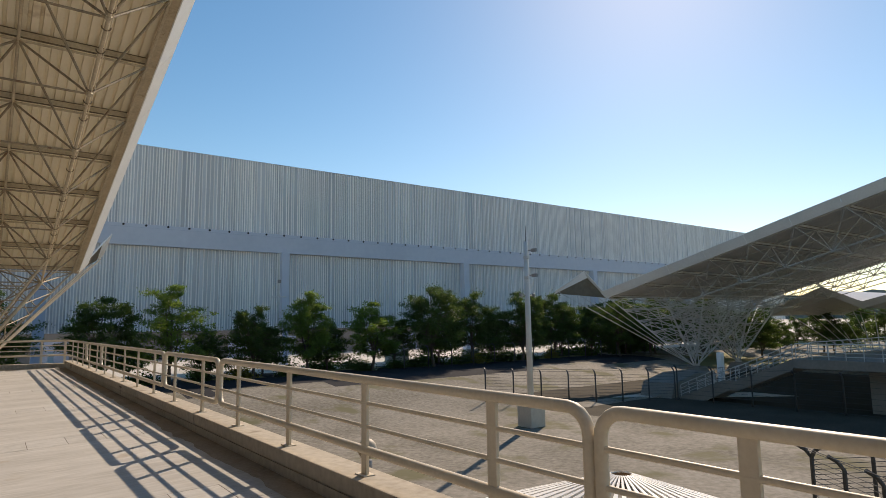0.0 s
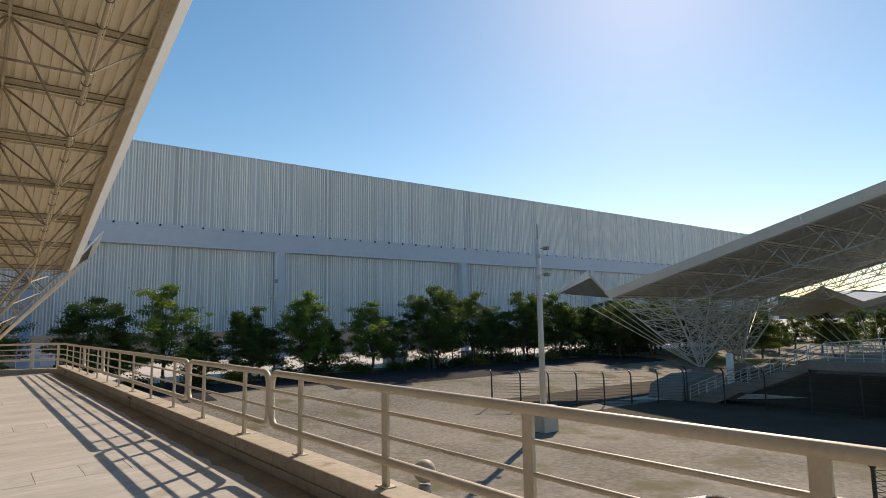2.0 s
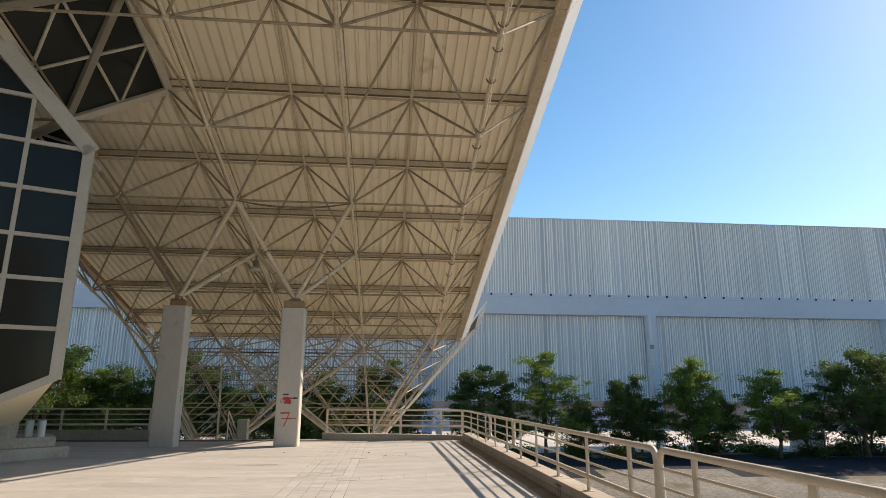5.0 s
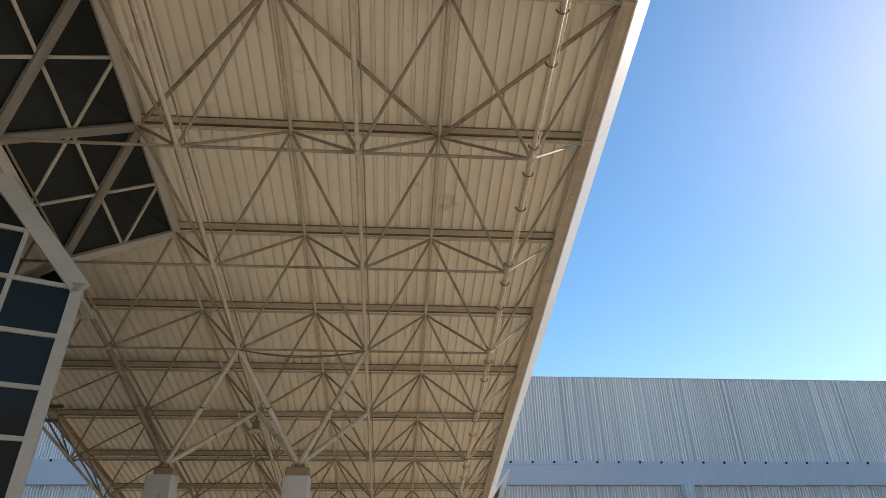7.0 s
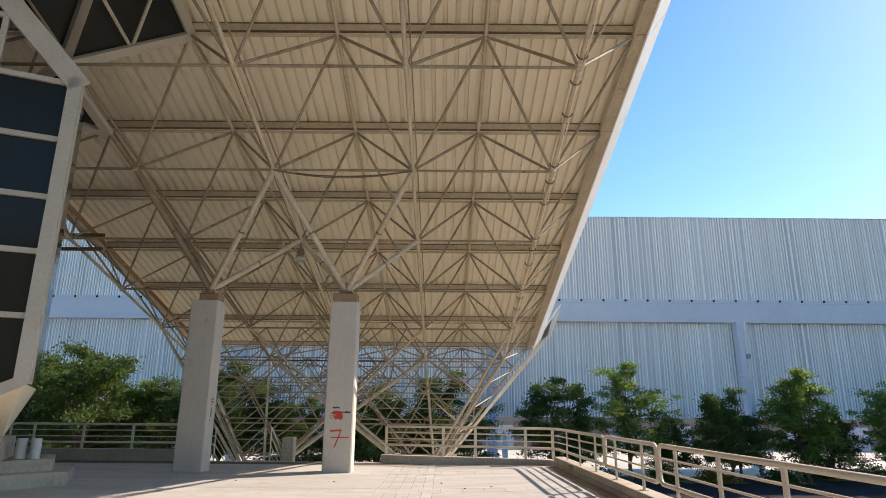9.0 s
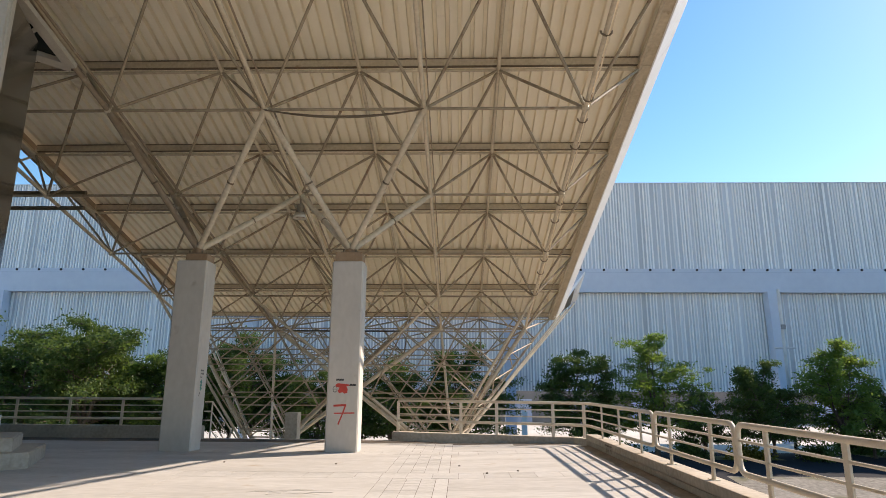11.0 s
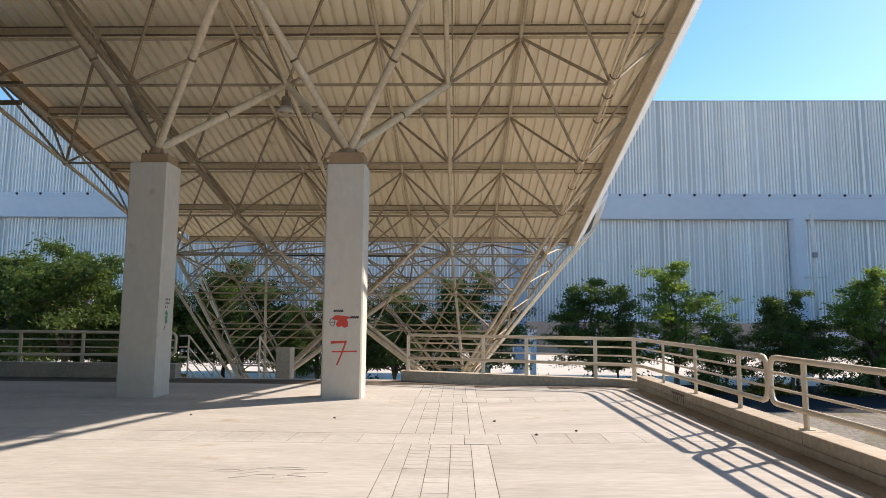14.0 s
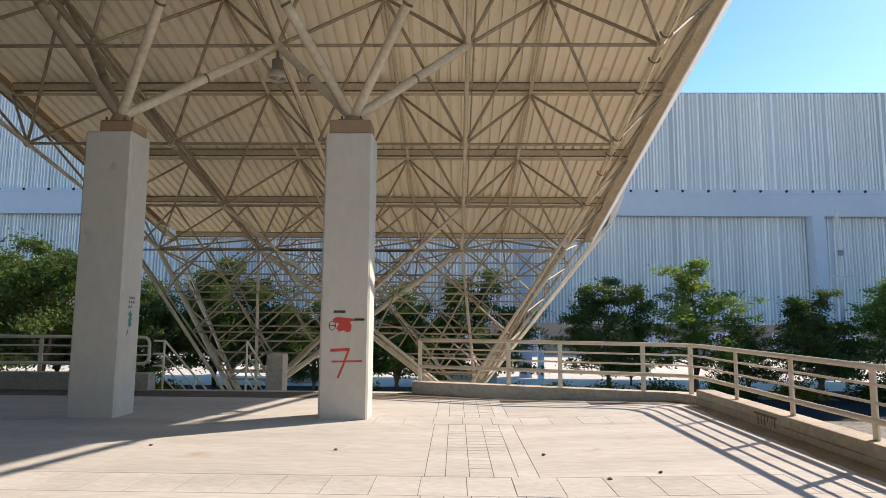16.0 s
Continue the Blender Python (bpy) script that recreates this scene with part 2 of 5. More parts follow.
def axis_matrix(p, q, rx=1.0, ry=None):
    """Carries the unit bar (along z, 0 to 1) onto the line p to q."""
    p, q = Vector(p), Vector(q)
    d = q - p
    rot = d.to_track_quat('Z', 'Y').to_matrix().to_4x4()
    return Matrix.Translation(p) @ rot @ Matrix.Diagonal((rx, ry or rx, d.length, 1))


def unit_tube(sides=8):
    bm = bmesh.new()
    a = [bm.verts.new((math.cos(i * math.tau / sides), math.sin(i * math.tau / sides), 0)) for i in range(sides)]
    b = [bm.verts.new((v.co.x, v.co.y, 1)) for v in a]
    for i in range(sides):
        f = bm.faces.new((a[i], a[(i + 1) % sides], b[(i + 1) % sides], b[i]))
        f.smooth = True
    bm.faces.new(a[::-1])
    bm.faces.new(b)
    return bm


TUBES = {}


def tube(name, p, q, r, mat, parent, label=""):
    """A round bar as an object of its own, on a shared unit mesh."""
    if mat.name not in TUBES:
        TUBES[mat.name] = mesh_of(unit_tube(), "tube_" + mat.name, mat)
    ob = new(name, TUBES[mat.name])
    ob.matrix_world = axis_matrix(p, q, r)
    if parent:
        ob.parent = parent
        ob.matrix_parent_inverse = parent.matrix_world.inverted()
    if label:
        ob["label"] = label
    return ob


def bars_mesh(bars, sides=6):
    """Many round bars (p, q, r) joined into one bmesh, quickly."""
    verts, faces = [], []
    ring = [(math.cos(i * math.tau / sides), math.sin(i * math.tau / sides)) for i in range(sides)]
    for p, q, r in bars:
        m = axis_matrix(p, q, r)
        k = len(verts)
        verts += [m @ Vector((c, s, 0)) for c, s in ring] + [m @ Vector((c, s, 1)) for c, s in ring]
        faces += [(k + i, k + (i + 1) % sides, k + sides + (i + 1) % sides, k + sides + i) for i in range(sides)]
        faces += [tuple(range(k + sides - 1, k - 1, -1)), tuple(range(k + sides, k + 2 * sides))]
    me = bpy.data.meshes.new("bars")
    me.from_pydata([tuple(v) for v in verts], [], faces)
    return me


def joined_bars(name, bars, mat, parent, label="", sides=6):
    me = bars_mesh(bars, sides)
    me.materials.append(mat)
    ob = new(name, me)
    ob.parent = parent
    if label:
        ob["label"] = label
    ob["kind"] = "stuff"
    return ob


def pipe_loop(pts, r, sides=8, closed=False):
    """A bent round or square pipe along points."""
    bm = bmesh.new()
    pts = [Vector(p) for p in pts]
    n = len(pts)
    rings = []
    for i, p in enumerate(pts):
        a = pts[i - 1] if (i or closed) else p
        b = pts[(i + 1) % n] if (i < n - 1 or closed) else p
        d = (b - a).normalized()
        u = d.cross(Vector((1, 0, 0)))
        if u.length < 0.3:
            u = d.cross(Vector((0, 0, 1)))
        u.normalize()
        v = d.cross(u)
        rings.append([bm.verts.new(p + r * (u * math.cos(k * math.tau / sides) + v * math.sin(k * math.tau / sides))) for k in range(sides)])
    for i in range(n if closed else n - 1):
        a, b = rings[i], rings[(i + 1) % n]
        for k in range(sides):
            f = bm.faces.new((a[k], a[(k + 1) % sides], b[(k + 1) % sides], b[k]))
            f.smooth = True
    if not closed:
        bm.faces.new(rings[0])
        bm.faces.new(rings[-1][::-1])
    bmesh.ops.recalc_face_normals(bm, faces=bm.faces)
    return bm


def prism(pts, z0, z1):
    bm = bmesh.new()
    a = [bm.verts.new((x, y, z0)) for x, y in pts]
    b = [bm.verts.new((x, y, z1)) for x, y in pts]
    n = len(pts)
    bm.faces.new(a[::-1])
    bm.faces.new(b)
    for i in range(n):
        bm.faces.new((a[i], a[(i + 1) % n], b[(i + 1) % n], b[i]))
    bmesh.ops.recalc_face_normals(bm, faces=bm.faces)
    return bm


def plate(pts, thick, out=None):
    """A flat or slightly folded plate through points, thickened along its normal."""
    bm = bmesh.new()
    vs = [bm.verts.new(p) for p in pts]
    f = bm.faces.new(vs)
    f.normal_update()
    nrm = Vector(out) if out else f.normal.copy()
    r = bmesh.ops.extrude_face_region(bm, geom=[f])
    bmesh.ops.translate(bm, vec=nrm * thick, verts=[g for g in r["geom"] if isinstance(g, bmesh.types.BMVert)])
    bmesh.ops.recalc_face_normals(bm, faces=bm.faces)
    return bm


# ---- ground ----
PLAZA, PARK = -4.3, -2.6


def ease(v):
    v = min(max(v, 0.0), 1.0)
    return v * v * (3 - 2 * v)


def ground_z(x, y):
    rise_y = ease((y - 29.0) / 15.0)
    rise_x = 1 - ease((x + 2.0) / 10.0)
    east = ease((x - 46.0) / 20.0)
    return PLAZA + (PARK - PLAZA) * max(rise_y, rise_x * ease((y - 24) / 6.0), east * 0.6)


def build_ground():
    xs = [-2500, -900, -300, -120] + [-70 + 2.0 * i for i in range(106)] + [220, 400, 1000, 2500]
    ys = [-1500, -400, -120, -60] + [-30 + 2.0 * i for i in range(71)] + [150, 220, 400, 1000, 3000]
    bm = bmesh.new()
    g = [[bm.verts.new((x, y, ground_z(x, y))) for y in ys] for x in xs]
    for i in range(len(xs) - 1):
        for j in range(len(ys) - 1):
            f = bm.faces.new((g[i][j], g[i + 1][j], g[i + 1][j + 1], g[i][j + 1]))
            f.smooth = True
            cx, cy = (xs[i] + xs[i + 1]) / 2, (ys[j] + ys[j + 1]) / 2
            k = 0
            if cy > 53:
                k = 1
            elif 47 < cy <= 51 and cx > -40:
                k = 2 if noise.noise((cx * .15, cy * .2, 0)) > 0.1 else 3
            elif 51 < cy <= 53:
                k = 1
            elif 38 < cy <= 47 and cx > 4:
                k = 3 if cy > 41 + 1.5 * noise.noise((cx * .1, 0, 5)) else 0
            # unseen ground made pale to bounce sunlight up under the canopy
            elif cx <= 4 and cy > 30:
                k = 1
            # darker ground stands for the far canopy's shade, with one lighter strip left as sun
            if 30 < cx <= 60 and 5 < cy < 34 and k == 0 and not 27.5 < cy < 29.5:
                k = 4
            if cx > 60 and cy < 50:
                k = 2 if noise.noise((cx * .08, cy * .1, 3)) > 0.15 else 0
            f.material_index = k
    # pale strip: the band of sunlight behind the fence is put into its colour
    strip = prism([(32.0, 35.2), (51.0, 18.6), (53.4, 19.8), (34.0, 37.4)], -4.6, -4.27)
    tagged(new("pavement", mesh_of(strip, "pavement", M_PALE)), "pale strip standing in for sunlit ground behind the plaza fence", "pavement", kind="structure")
    ob = new("ground", mesh_of(bm, "ground", [M_GRAVEL, M_PALE, M_GRASS, M_ROAD, M_GRAVELSHADE]))
    tagged(ob, "grey-brown gravel plaza rising to pale sunlit pavement and dry grass", "ground", kind="structure")


build_ground()

# far hills
bm = bmesh.new()
for k, (r, h0) in enumerate(((1500, 70), (2100, 120))):
    low, top = [], []
    for i in range(121):
        a = radians(-100 + 200 * i / 120)
        h = h0 * (0.35 + 0.65 * (0.5 + 0.5 * noise.noise((i * 0.11, k * 7.0, 0.3)))) * (0.8 + 0.4 * noise.noise((i * 0.5, k * 3.0, 2.0)))
        low.append(bm.verts.new((r * math.sin(a), r * math.cos(a), -30)))
        top.append(bm.verts.new((r * math.sin(a), r * math.cos(a), h)))
    for i in range(120):
        bm.faces.new((low[i], low[i + 1], top[i + 1], top[i]))
tagged(new("backdrop", mesh_of(bm, "backdrop", M_HILL)), "hazy blue-green hills on the horizon", "hills", kind="structure")

# ---- deck ----
DX0, DX1, DY0 = -34.0, 2.58, -9.0
FALL_X, FALL = -0.95, 0.028   # from here the floor rises gently to the kerb


def floor_z(x):
    return max(0.0, x - FALL_X) * FALL


FAR_A, FAR_B = (-2.6, 27.95), (2.2, 27.3)


def build_deck():
    outline = [(DX0, DY0), (DX1, DY0), (DX1, 26.86), (-2.6, 28.42), (DX0, 28.6)]
    bm = prism(outline, -0.55, -0.012)
    ob = new("floor", mesh_of(bm, "floor", M_DECK))
    return tagged(ob, "cream concrete terrace floor with paver bands, dusty and worn", "floor", kind="structure")


deck = build_deck()

# unseen plain walls, added behind and on the inner side to block sky light
tagged(new("wall_south", mesh_of(new_box(-34.0, 2.5, -9.6, -9.0, -4.5, 10.5, 0.02), "wall_south", M_CONC)), "unseen plain grey wall added to block sky light", "wall", kind="structure")
for k, (p, q) in enumerate((((-12.3, 15.7), (-18.5, 12.9)), ((-18.5, 12.9), (-18.5, -8.99)), ((-18.3, 28.0), (-18.3, 22.2)))):
    d = Vector((q[0] - p[0], q[1] - p[1])).normalized()
    n = Vector((d.y, -d.x)) * 0.3
    bm = prism([p, q, (q[0] + n.x, q[1] + n.y), (p[0] + n.x, p[1] + n.y)], -0.5, 11.2)
    tagged(new("wall_west", mesh_of(bm, "wall_west", M_GLASS)), "unseen plain dark wall added to block sky light", "wall", kind="structure")

# kerb along the open side and the far end
KX0, KX1, KZ, KEND = 2.28, 2.56, 0.335, 0.225


def kerb_piece(name, pts, z1):
    bm = prism(pts, -0.5, z1)
    top = [e for e in bm.edges if all(abs(v.co.z - z1) < 1e-4 for v in e.verts)]
    bmesh.ops.bevel(bm, geom=top, offset=0.015, segments=2, affect='EDGES')
    return tagged(new(name, mesh_of(bm, name, M_KERB)), "cream concrete kerb upstand with stains under the railing", "kerb", kind="structure")


for k in range(6):
    y0, y1 = -9.0 + 5.88 * k + (0 if k == 0 else 0.006), -3.12 + 5.88 * k
    kerb_piece("kerb_side", [(KX0, y0), (KX1, y0), (KX1, y1), (KX0, y1)], KZ - 0.13)
    cop = box(bmesh.new(), KX0 - 0.006, KX1 + 0.004, y0 + 0.001, y1 - 0.001, KZ - 0.13, KZ, 0.012)
    tagged(new("kerb_coping", mesh_of(cop, "kerb_coping", M_KERB)), "cream concrete coping on top of the terrace kerb", "kerb", kind="structure")
kerb_piece("kerb_end", [(-2.62, 28.08), (2.05, 26.70), (2.275, 26.3), (2.56, 26.29), (2.56, 26.84), (-2.62, 28.40)], KEND)
kerb_piece("kerb_end", [(-33.9, 28.35), (-7.9, 28.05), (-7.9, 28.35), (-33.9, 28.65)], KZ)

# brown strip with an uneven edge along the kerb foot
bm = bmesh.new()
row = []
for k in range(241):
    y = -8.6 + 34.6 * k / 240
    x = 2.05 + 0.10 * noise.noise((0, y * 0.6, 4)) + 0.06 * noise.noise((3, y * 3.1, 1))
    row.append([bm.verts.new((px, y, floor_z(px) + h)) for px, h in ((x, 0.0014), ((x + 2.279) / 2, 0.006), (2.279, 0.014))])
for a, b in zip(row, row[1:]):
    bm.faces.new((a[0], a[1], b[1], b[0]))
    bm.faces.new((a[1], a[2], b[2], b[1]))
bmesh.ops.recalc_face_normals(bm, faces=bm.faces)
tagged(new("dirt_drift", mesh_of(bm, "dirt_drift", M_KERBFOOT)), "brown uneven strip along the foot of the kerb", "dirt", kind="structure")

# supports under the terrace
for x in (-20.0, -9.0, 0.5):
    for y in (-2.0, 8.0, 18.0, 26.0):
        bm = prism([(x - .35, y - .35), (x + .35, y - .35), (x + .35, y + .35), (x - .35, y + .35)], PLAZA - 0.3, -0.55)
        tagged(new("deck_column", mesh_of(bm, "deck_column", M_CONC)), "square grey concrete column under the terrace", "column", "terrace columns")

# ---- floor slabs, paver bands and strip ----
BANDS = [-2.4, 1.5, 5.45, 9.4, 13.3, 17.4, 21.5, 24.95]
BW = 0.62
SLAB_MESH = {}


def slab(name, x0, x1, y0, y1, mat, parent, h=0.012, gap=0.003, z=0.0):
    """A floor piece, on a mesh shared by all of the same size."""
    key = (round(x1 - x0, 3), round(y1 - y0, 3), mat.name)
    if key not in SLAB_MESH:
        b2 = bmesh.new()
        w, d = (x1 - x0) / 2 - gap, (y1 - y0) / 2 - gap
        box(b2, -w, w, -d, d, -h, 0)
        for v in b2.verts:
            if v.co.z > -h / 2:
                v.co.x *= 1 - 0.0008 / max(w, .02)
                v.co.y *= 1 - 0.0008 / max(d, .02)
        SLAB_MESH[key] = mesh_of(b2, name, mat)
    ob = new(name, SLAB_MESH[key])
    xc = (x0 + x1) / 2
    ob.location = (xc, (y0 + y1) / 2, z + floor_z(x1 if x0 < FALL_X < x1 else xc) + random.uniform(-0.0007, 0.0007))
    if x0 > FALL_X - 0.02:
        ob.rotation_euler.y = -math.atan(FALL)
    ob.parent = parent
    return ob


for pts in ([(-20, -8.9), (FALL_X, -8.9), (FALL_X, 27.42), (-2.6, 28.1), (-20, 28.2)], [(FALL_X, -8.9), (2.279, -8.9), (2.279, 26.6), (FALL_X, 27.42)]):
    bed = prism(pts, -0.0118, -0.0019)
    for v in bed.verts:
        v.co.z += floor_z(v.co.x)
    tagged(new("joint_bed", mesh_of(bed, "joint_bed", M_JOINT)), "dark dirt in the joints between the floor slabs", "joint", kind="structure")


def build_floor_pieces():
    slab("floor_slab", -0.95, 0.55, 26.41, 26.86, M_DECK, deck)
    xs = [-16.9, -12.9, -8.9, -5.35, -2.05, -0.95, 2.27]
    edges = BANDS + [28.6]
    for k in range(len(BANDS)):
        ya, yb = edges[k] + BW / 2, edges[k + 1] - BW / 2
        if k == len(BANDS) - 1:
            yb = 27.22
        for i in range(len(xs) - 1):
            if i == 4:
                continue
            slab("floor_slab", xs[i], xs[i + 1], ya, min(yb, 26.4) if i == 5 else yb, M_DECK, deck)
        # strip: two plain borders with small pavers between
        slab("floor_slab", -2.05, -1.85, ya, yb, M_PAVER, deck)
        slab("floor_slab", -1.15, -0.95, ya, yb, M_PAVER, deck)
        n = int((yb - ya) / 0.16)
        if ya > 11:
            step = (yb - ya) / n
            for j in range(n):
                for c in range(3):
                    xa = -1.85 + 0.2333 * c
                    if (j // 7 + k) % 3 == 0 and c != 1:
                        continue
                    slab("paver", xa, xa + 0.2333, ya + j * step, ya + (j + 1) * step, M_PAVER, deck, gap=0.003)
            for j0 in range(0, n, 7):
                if (j0 // 7 + k) % 3 == 0:
                    j1 = min(j0 + 7, n)
                    slab("floor_slab", -1.85, -1.6167, ya + j0 * step, ya + j1 * step, M_PAVER, deck)
                    slab("floor_slab", -1.3834, -1.15, ya + j0 * step, ya + j1 * step, M_PAVER, deck)
        else:
            slab("floor_slab", -1.85, -1.15, ya, yb, M_PAVER, deck)
    for k, yc in enumerate(BANDS):
        for i in range(26):
            xa = -8.9 + i * 0.4265
            slab("paver", xa, min(xa + 0.4265, 2.27), yc - BW / 2, yc + BW / 2, M_PAVER, deck, gap=0.0025)
        slab("floor_slab", -16.9, -8.9, yc - BW / 2, yc + BW / 2, M_DECK, deck)


# ---- railing ----
RAIL_X, RAIL_TOP = 2.41, 1.05


def build_rail_panel(length, posts, name="railing", label="cream painted steel railing panel with rounded ends"):
    """A panel along +y from 0: frame with rounded corners, two thin rails, flat posts down to the kerb."""
    e = thing(name, label, "railing", "terrace railing")
    r, z0, z1, c = 0.034, 0.52, RAIL_TOP, 0.13
    pts = []
    a, b = 0.035, length - 0.035
    for cy, cz, s in ((b - c, z1 - c, 0), (a + c, z1 - c, 90), (a + c, z0 + c, 180), (b - c, z0 + c, 270)):
        for i in range(6):
            t = radians(s + 18 * i)
            pts.append((0, cy + c * math.cos(t), cz + c * math.sin(t)))
    part("frame", pipe_loop(pts, r, 10, True), M_RAIL, e)
    for k in (1, 2):
        z = z0 + (z1 - z0) * k / 3
        tube("rail", (0, a, z), (0, b, z), 0.016, M_RAIL, e)
    for y in posts:
        part("post", new_box(-0.014, 0.014, y - 0.04, y + 0.04, KZ - 0.003, z1 - 0.02, 0.006), M_RAIL, e)
        part("foot_plate", new_box(-0.05, 0.05, y - 0.07, y + 0.07, KZ - 0.003, KZ + 0.008), M_RAIL, e)
    return e


panel = build_rail_panel(6.0, (0.75, 2.25, 3.75, 5.25))
panel.matrix_world = pose(RAIL_X, 2.0, 0)
copy_thing(panel, pose(RAIL_X, -4.0, 0))
short = build_rail_panel(3.05, (0.75, 2.3))
short.matrix_world = pose(RAIL_X, 8.0, 0)
copy_thing(short, pose(RAIL_X, 18.25, 0))
long_panel = build_rail_panel(7.2, (0.75, 2.25, 3.75, 5.15, 6.5))
long_panel.matrix_world = pose(RAIL_X, 11.05, 0)


# railing that turns the corner and runs across the far end
def build_far_railing():
    e = thing("railing", "cream steel railing turning the corner across the terrace end", "railing", "terrace railing")
    A, B, C, D = Vector((-2.47, 28.19, 0)), Vector((2.2, 26.72, 0)), Vector((RAIL_X, 26.40, 0)), Vector((RAIL_X, 21.34, 0))
    for z, r in ((RAIL_TOP, 0.034), (0.873, 0.016), (0.697, 0.016), (0.52, 0.034)):
        up = Vector((0, 0, z))
        part("rail", pipe_loop([A + up, B + up + (A - B).normalized() * .12, B + up + (C - B).normalized() * .12, C + up + (B - C).normalized() * .12, C + up + (D - C).normalized() * .12, D + up + Vector((0, .13 if r > .03 else 0, 0))], r, 8), M_RAIL, e)
    n = Vector((0, 1, 0))
    arc = [D + n * .13 + Vector((0, 0, RAIL_TOP))]
    arc += [D + n * (.13 - .13 * math.sin(t)) + Vector((0, 0, RAIL_TOP - .13 + .13 * math.cos(t))) for t in (.5, 1.05, 1.57)]
    arc += [D + n * (.13 - .13 * math.cos(t)) + Vector((0, 0, .65 - .13 * math.sin(t))) for t in (0, .5, 1.05, 1.57)]
    part("end_bend", pipe_loop(arc, 0.034, 8), M_RAIL, e)
    for q in (A, A.lerp(B, .37), A.lerp(B, .57), A.lerp(B, .87), B.lerp(C, .5)):
        part("post", new_box(q.x - .04, q.x + .04, q.y - .014, q.y + .014, KEND - 0.006, RAIL_TOP - .01, 0.006), M_RAIL, e)
    for y in (22.08, 23.58, 25.08):
        part("post", new_box(RAIL_X - 0.014, RAIL_X + 0.014, y - 0.04, y + 0.04, KZ - 0.003, RAIL_TOP - 0.02, 0.006), M_RAIL, e)


build_far_railing()
left_far = build_rail_panel(6.0, (0.75, 2.25, 3.75, 5.25))
left_far.matrix_world = pose(-7.95, 28.2, 0, 0, 0, 90.6)
copy_thing(left_far, pose(-13.98, 28.26, 0, 0, 0, 90.6))
copy_thing(left_far, pose(-20.0, 28.32, 0, 0, 0, 90.6))


# ---- stair down from the terrace end ----
def build_stair():
    st = thing("stair", "pale concrete stair leading down from the terrace end", "stair")
    n = 15
    for k in range(n):
        z1 = -0.012 - 0.172 * (k + 1)
        y0 = 28.3 + 0.31 * k
        part("step", new_box(-7.75, -2.75, y0, y0 + 0.34, z1 - 0.3, z1, 0.01), M_KERB, st)
    for x in (-7.7, -6.0):
        hr = thing("stair_handrail", "cream steel stair handrail with sloping rails", "handrail", "stair handrails")
        for h in (0.98, 0.72, 0.48, 0.24):
            tube("rail", (x, 28.25, h), (x, 28.25 + 4.7, h - 2.6), 0.022 if h > .9 else 0.014, M_RAIL, hr)
            if x < -7 and h > 0.3:
                tube("rail", (x - 0.2, 28.2, h), (x, 28.25, h), 0.02, M_RAIL, hr)
        for s in (0.0, 0.33, 0.66, 1.0):
            y, z = 28.25 + 4.7 * s, -2.6 * s
            tube("post", (x, y, z - 0.25), (x, y, z + 0.98), 0.022, M_RAIL, hr)
    blk = part("plinth", new_box(-5.92, -5.55, 29.3, 29.7, -1.6, 0.66, 0.02), M_KERB)
    tagged(blk, "pale concrete plinth beside the stair handrail", "plinth")


build_stair()

# ---- the ribbed hall across the car park ----
WY, W_BOT, B_BOT, B_TOP, W_TOP = 59.25, 1.1, 8.73, 10.62, 17.9
HX0, HX1 = -75.0, 131.0


def ribbed_wall(name, x0, x1, y, z0, z1, pitch, depth, parent):
    """Blue-grey sheet with near-white ribs proud of it, unevenly spaced, glints in their colour."""
    sheet, batten = ([], []), ([], [])
    x = x0
    rr = random.Random(8)
    while x < x1:
        step = pitch * (1.0 if rr.random() < 0.80 else rr.choice((1.3, 1.6, 1.9)))
        w = pitch * (rr.uniform(0.40, 0.52) if rr.random() < 0.93 else 0.7)
        for (verts, faces), prof in ((sheet, ((x, 0.0), (x + step, 0.0))), (batten, ((x + step - w, 0.0), (x + step - w + .012, -depth), (x + step - .012, -depth), (x + step, 0.0)))):
            k = len(verts)
            for px, d in prof:
                verts += [(px, y + d, z0), (px, y + d, z1)]
            for i in range(len(prof) - 1):
                faces.append((k + 2 * i, k + 2 * i + 2, k + 2 * i + 3, k + 2 * i + 1))
        x += step
    for nm, (verts, faces), mat in ((name, sheet, M_HALL), (name.replace("cladding", "batten"), batten, M_RIBGLINT)):
        me = bpy.data.meshes.new(nm)
        me.from_pydata(verts, [], faces)
        me.materials.append(mat)
        ob = new(nm, me)
        ob.parent = parent
        if mat is M_RIBGLINT:
            tagged(ob, "pale vertical battens", kind="stuff")


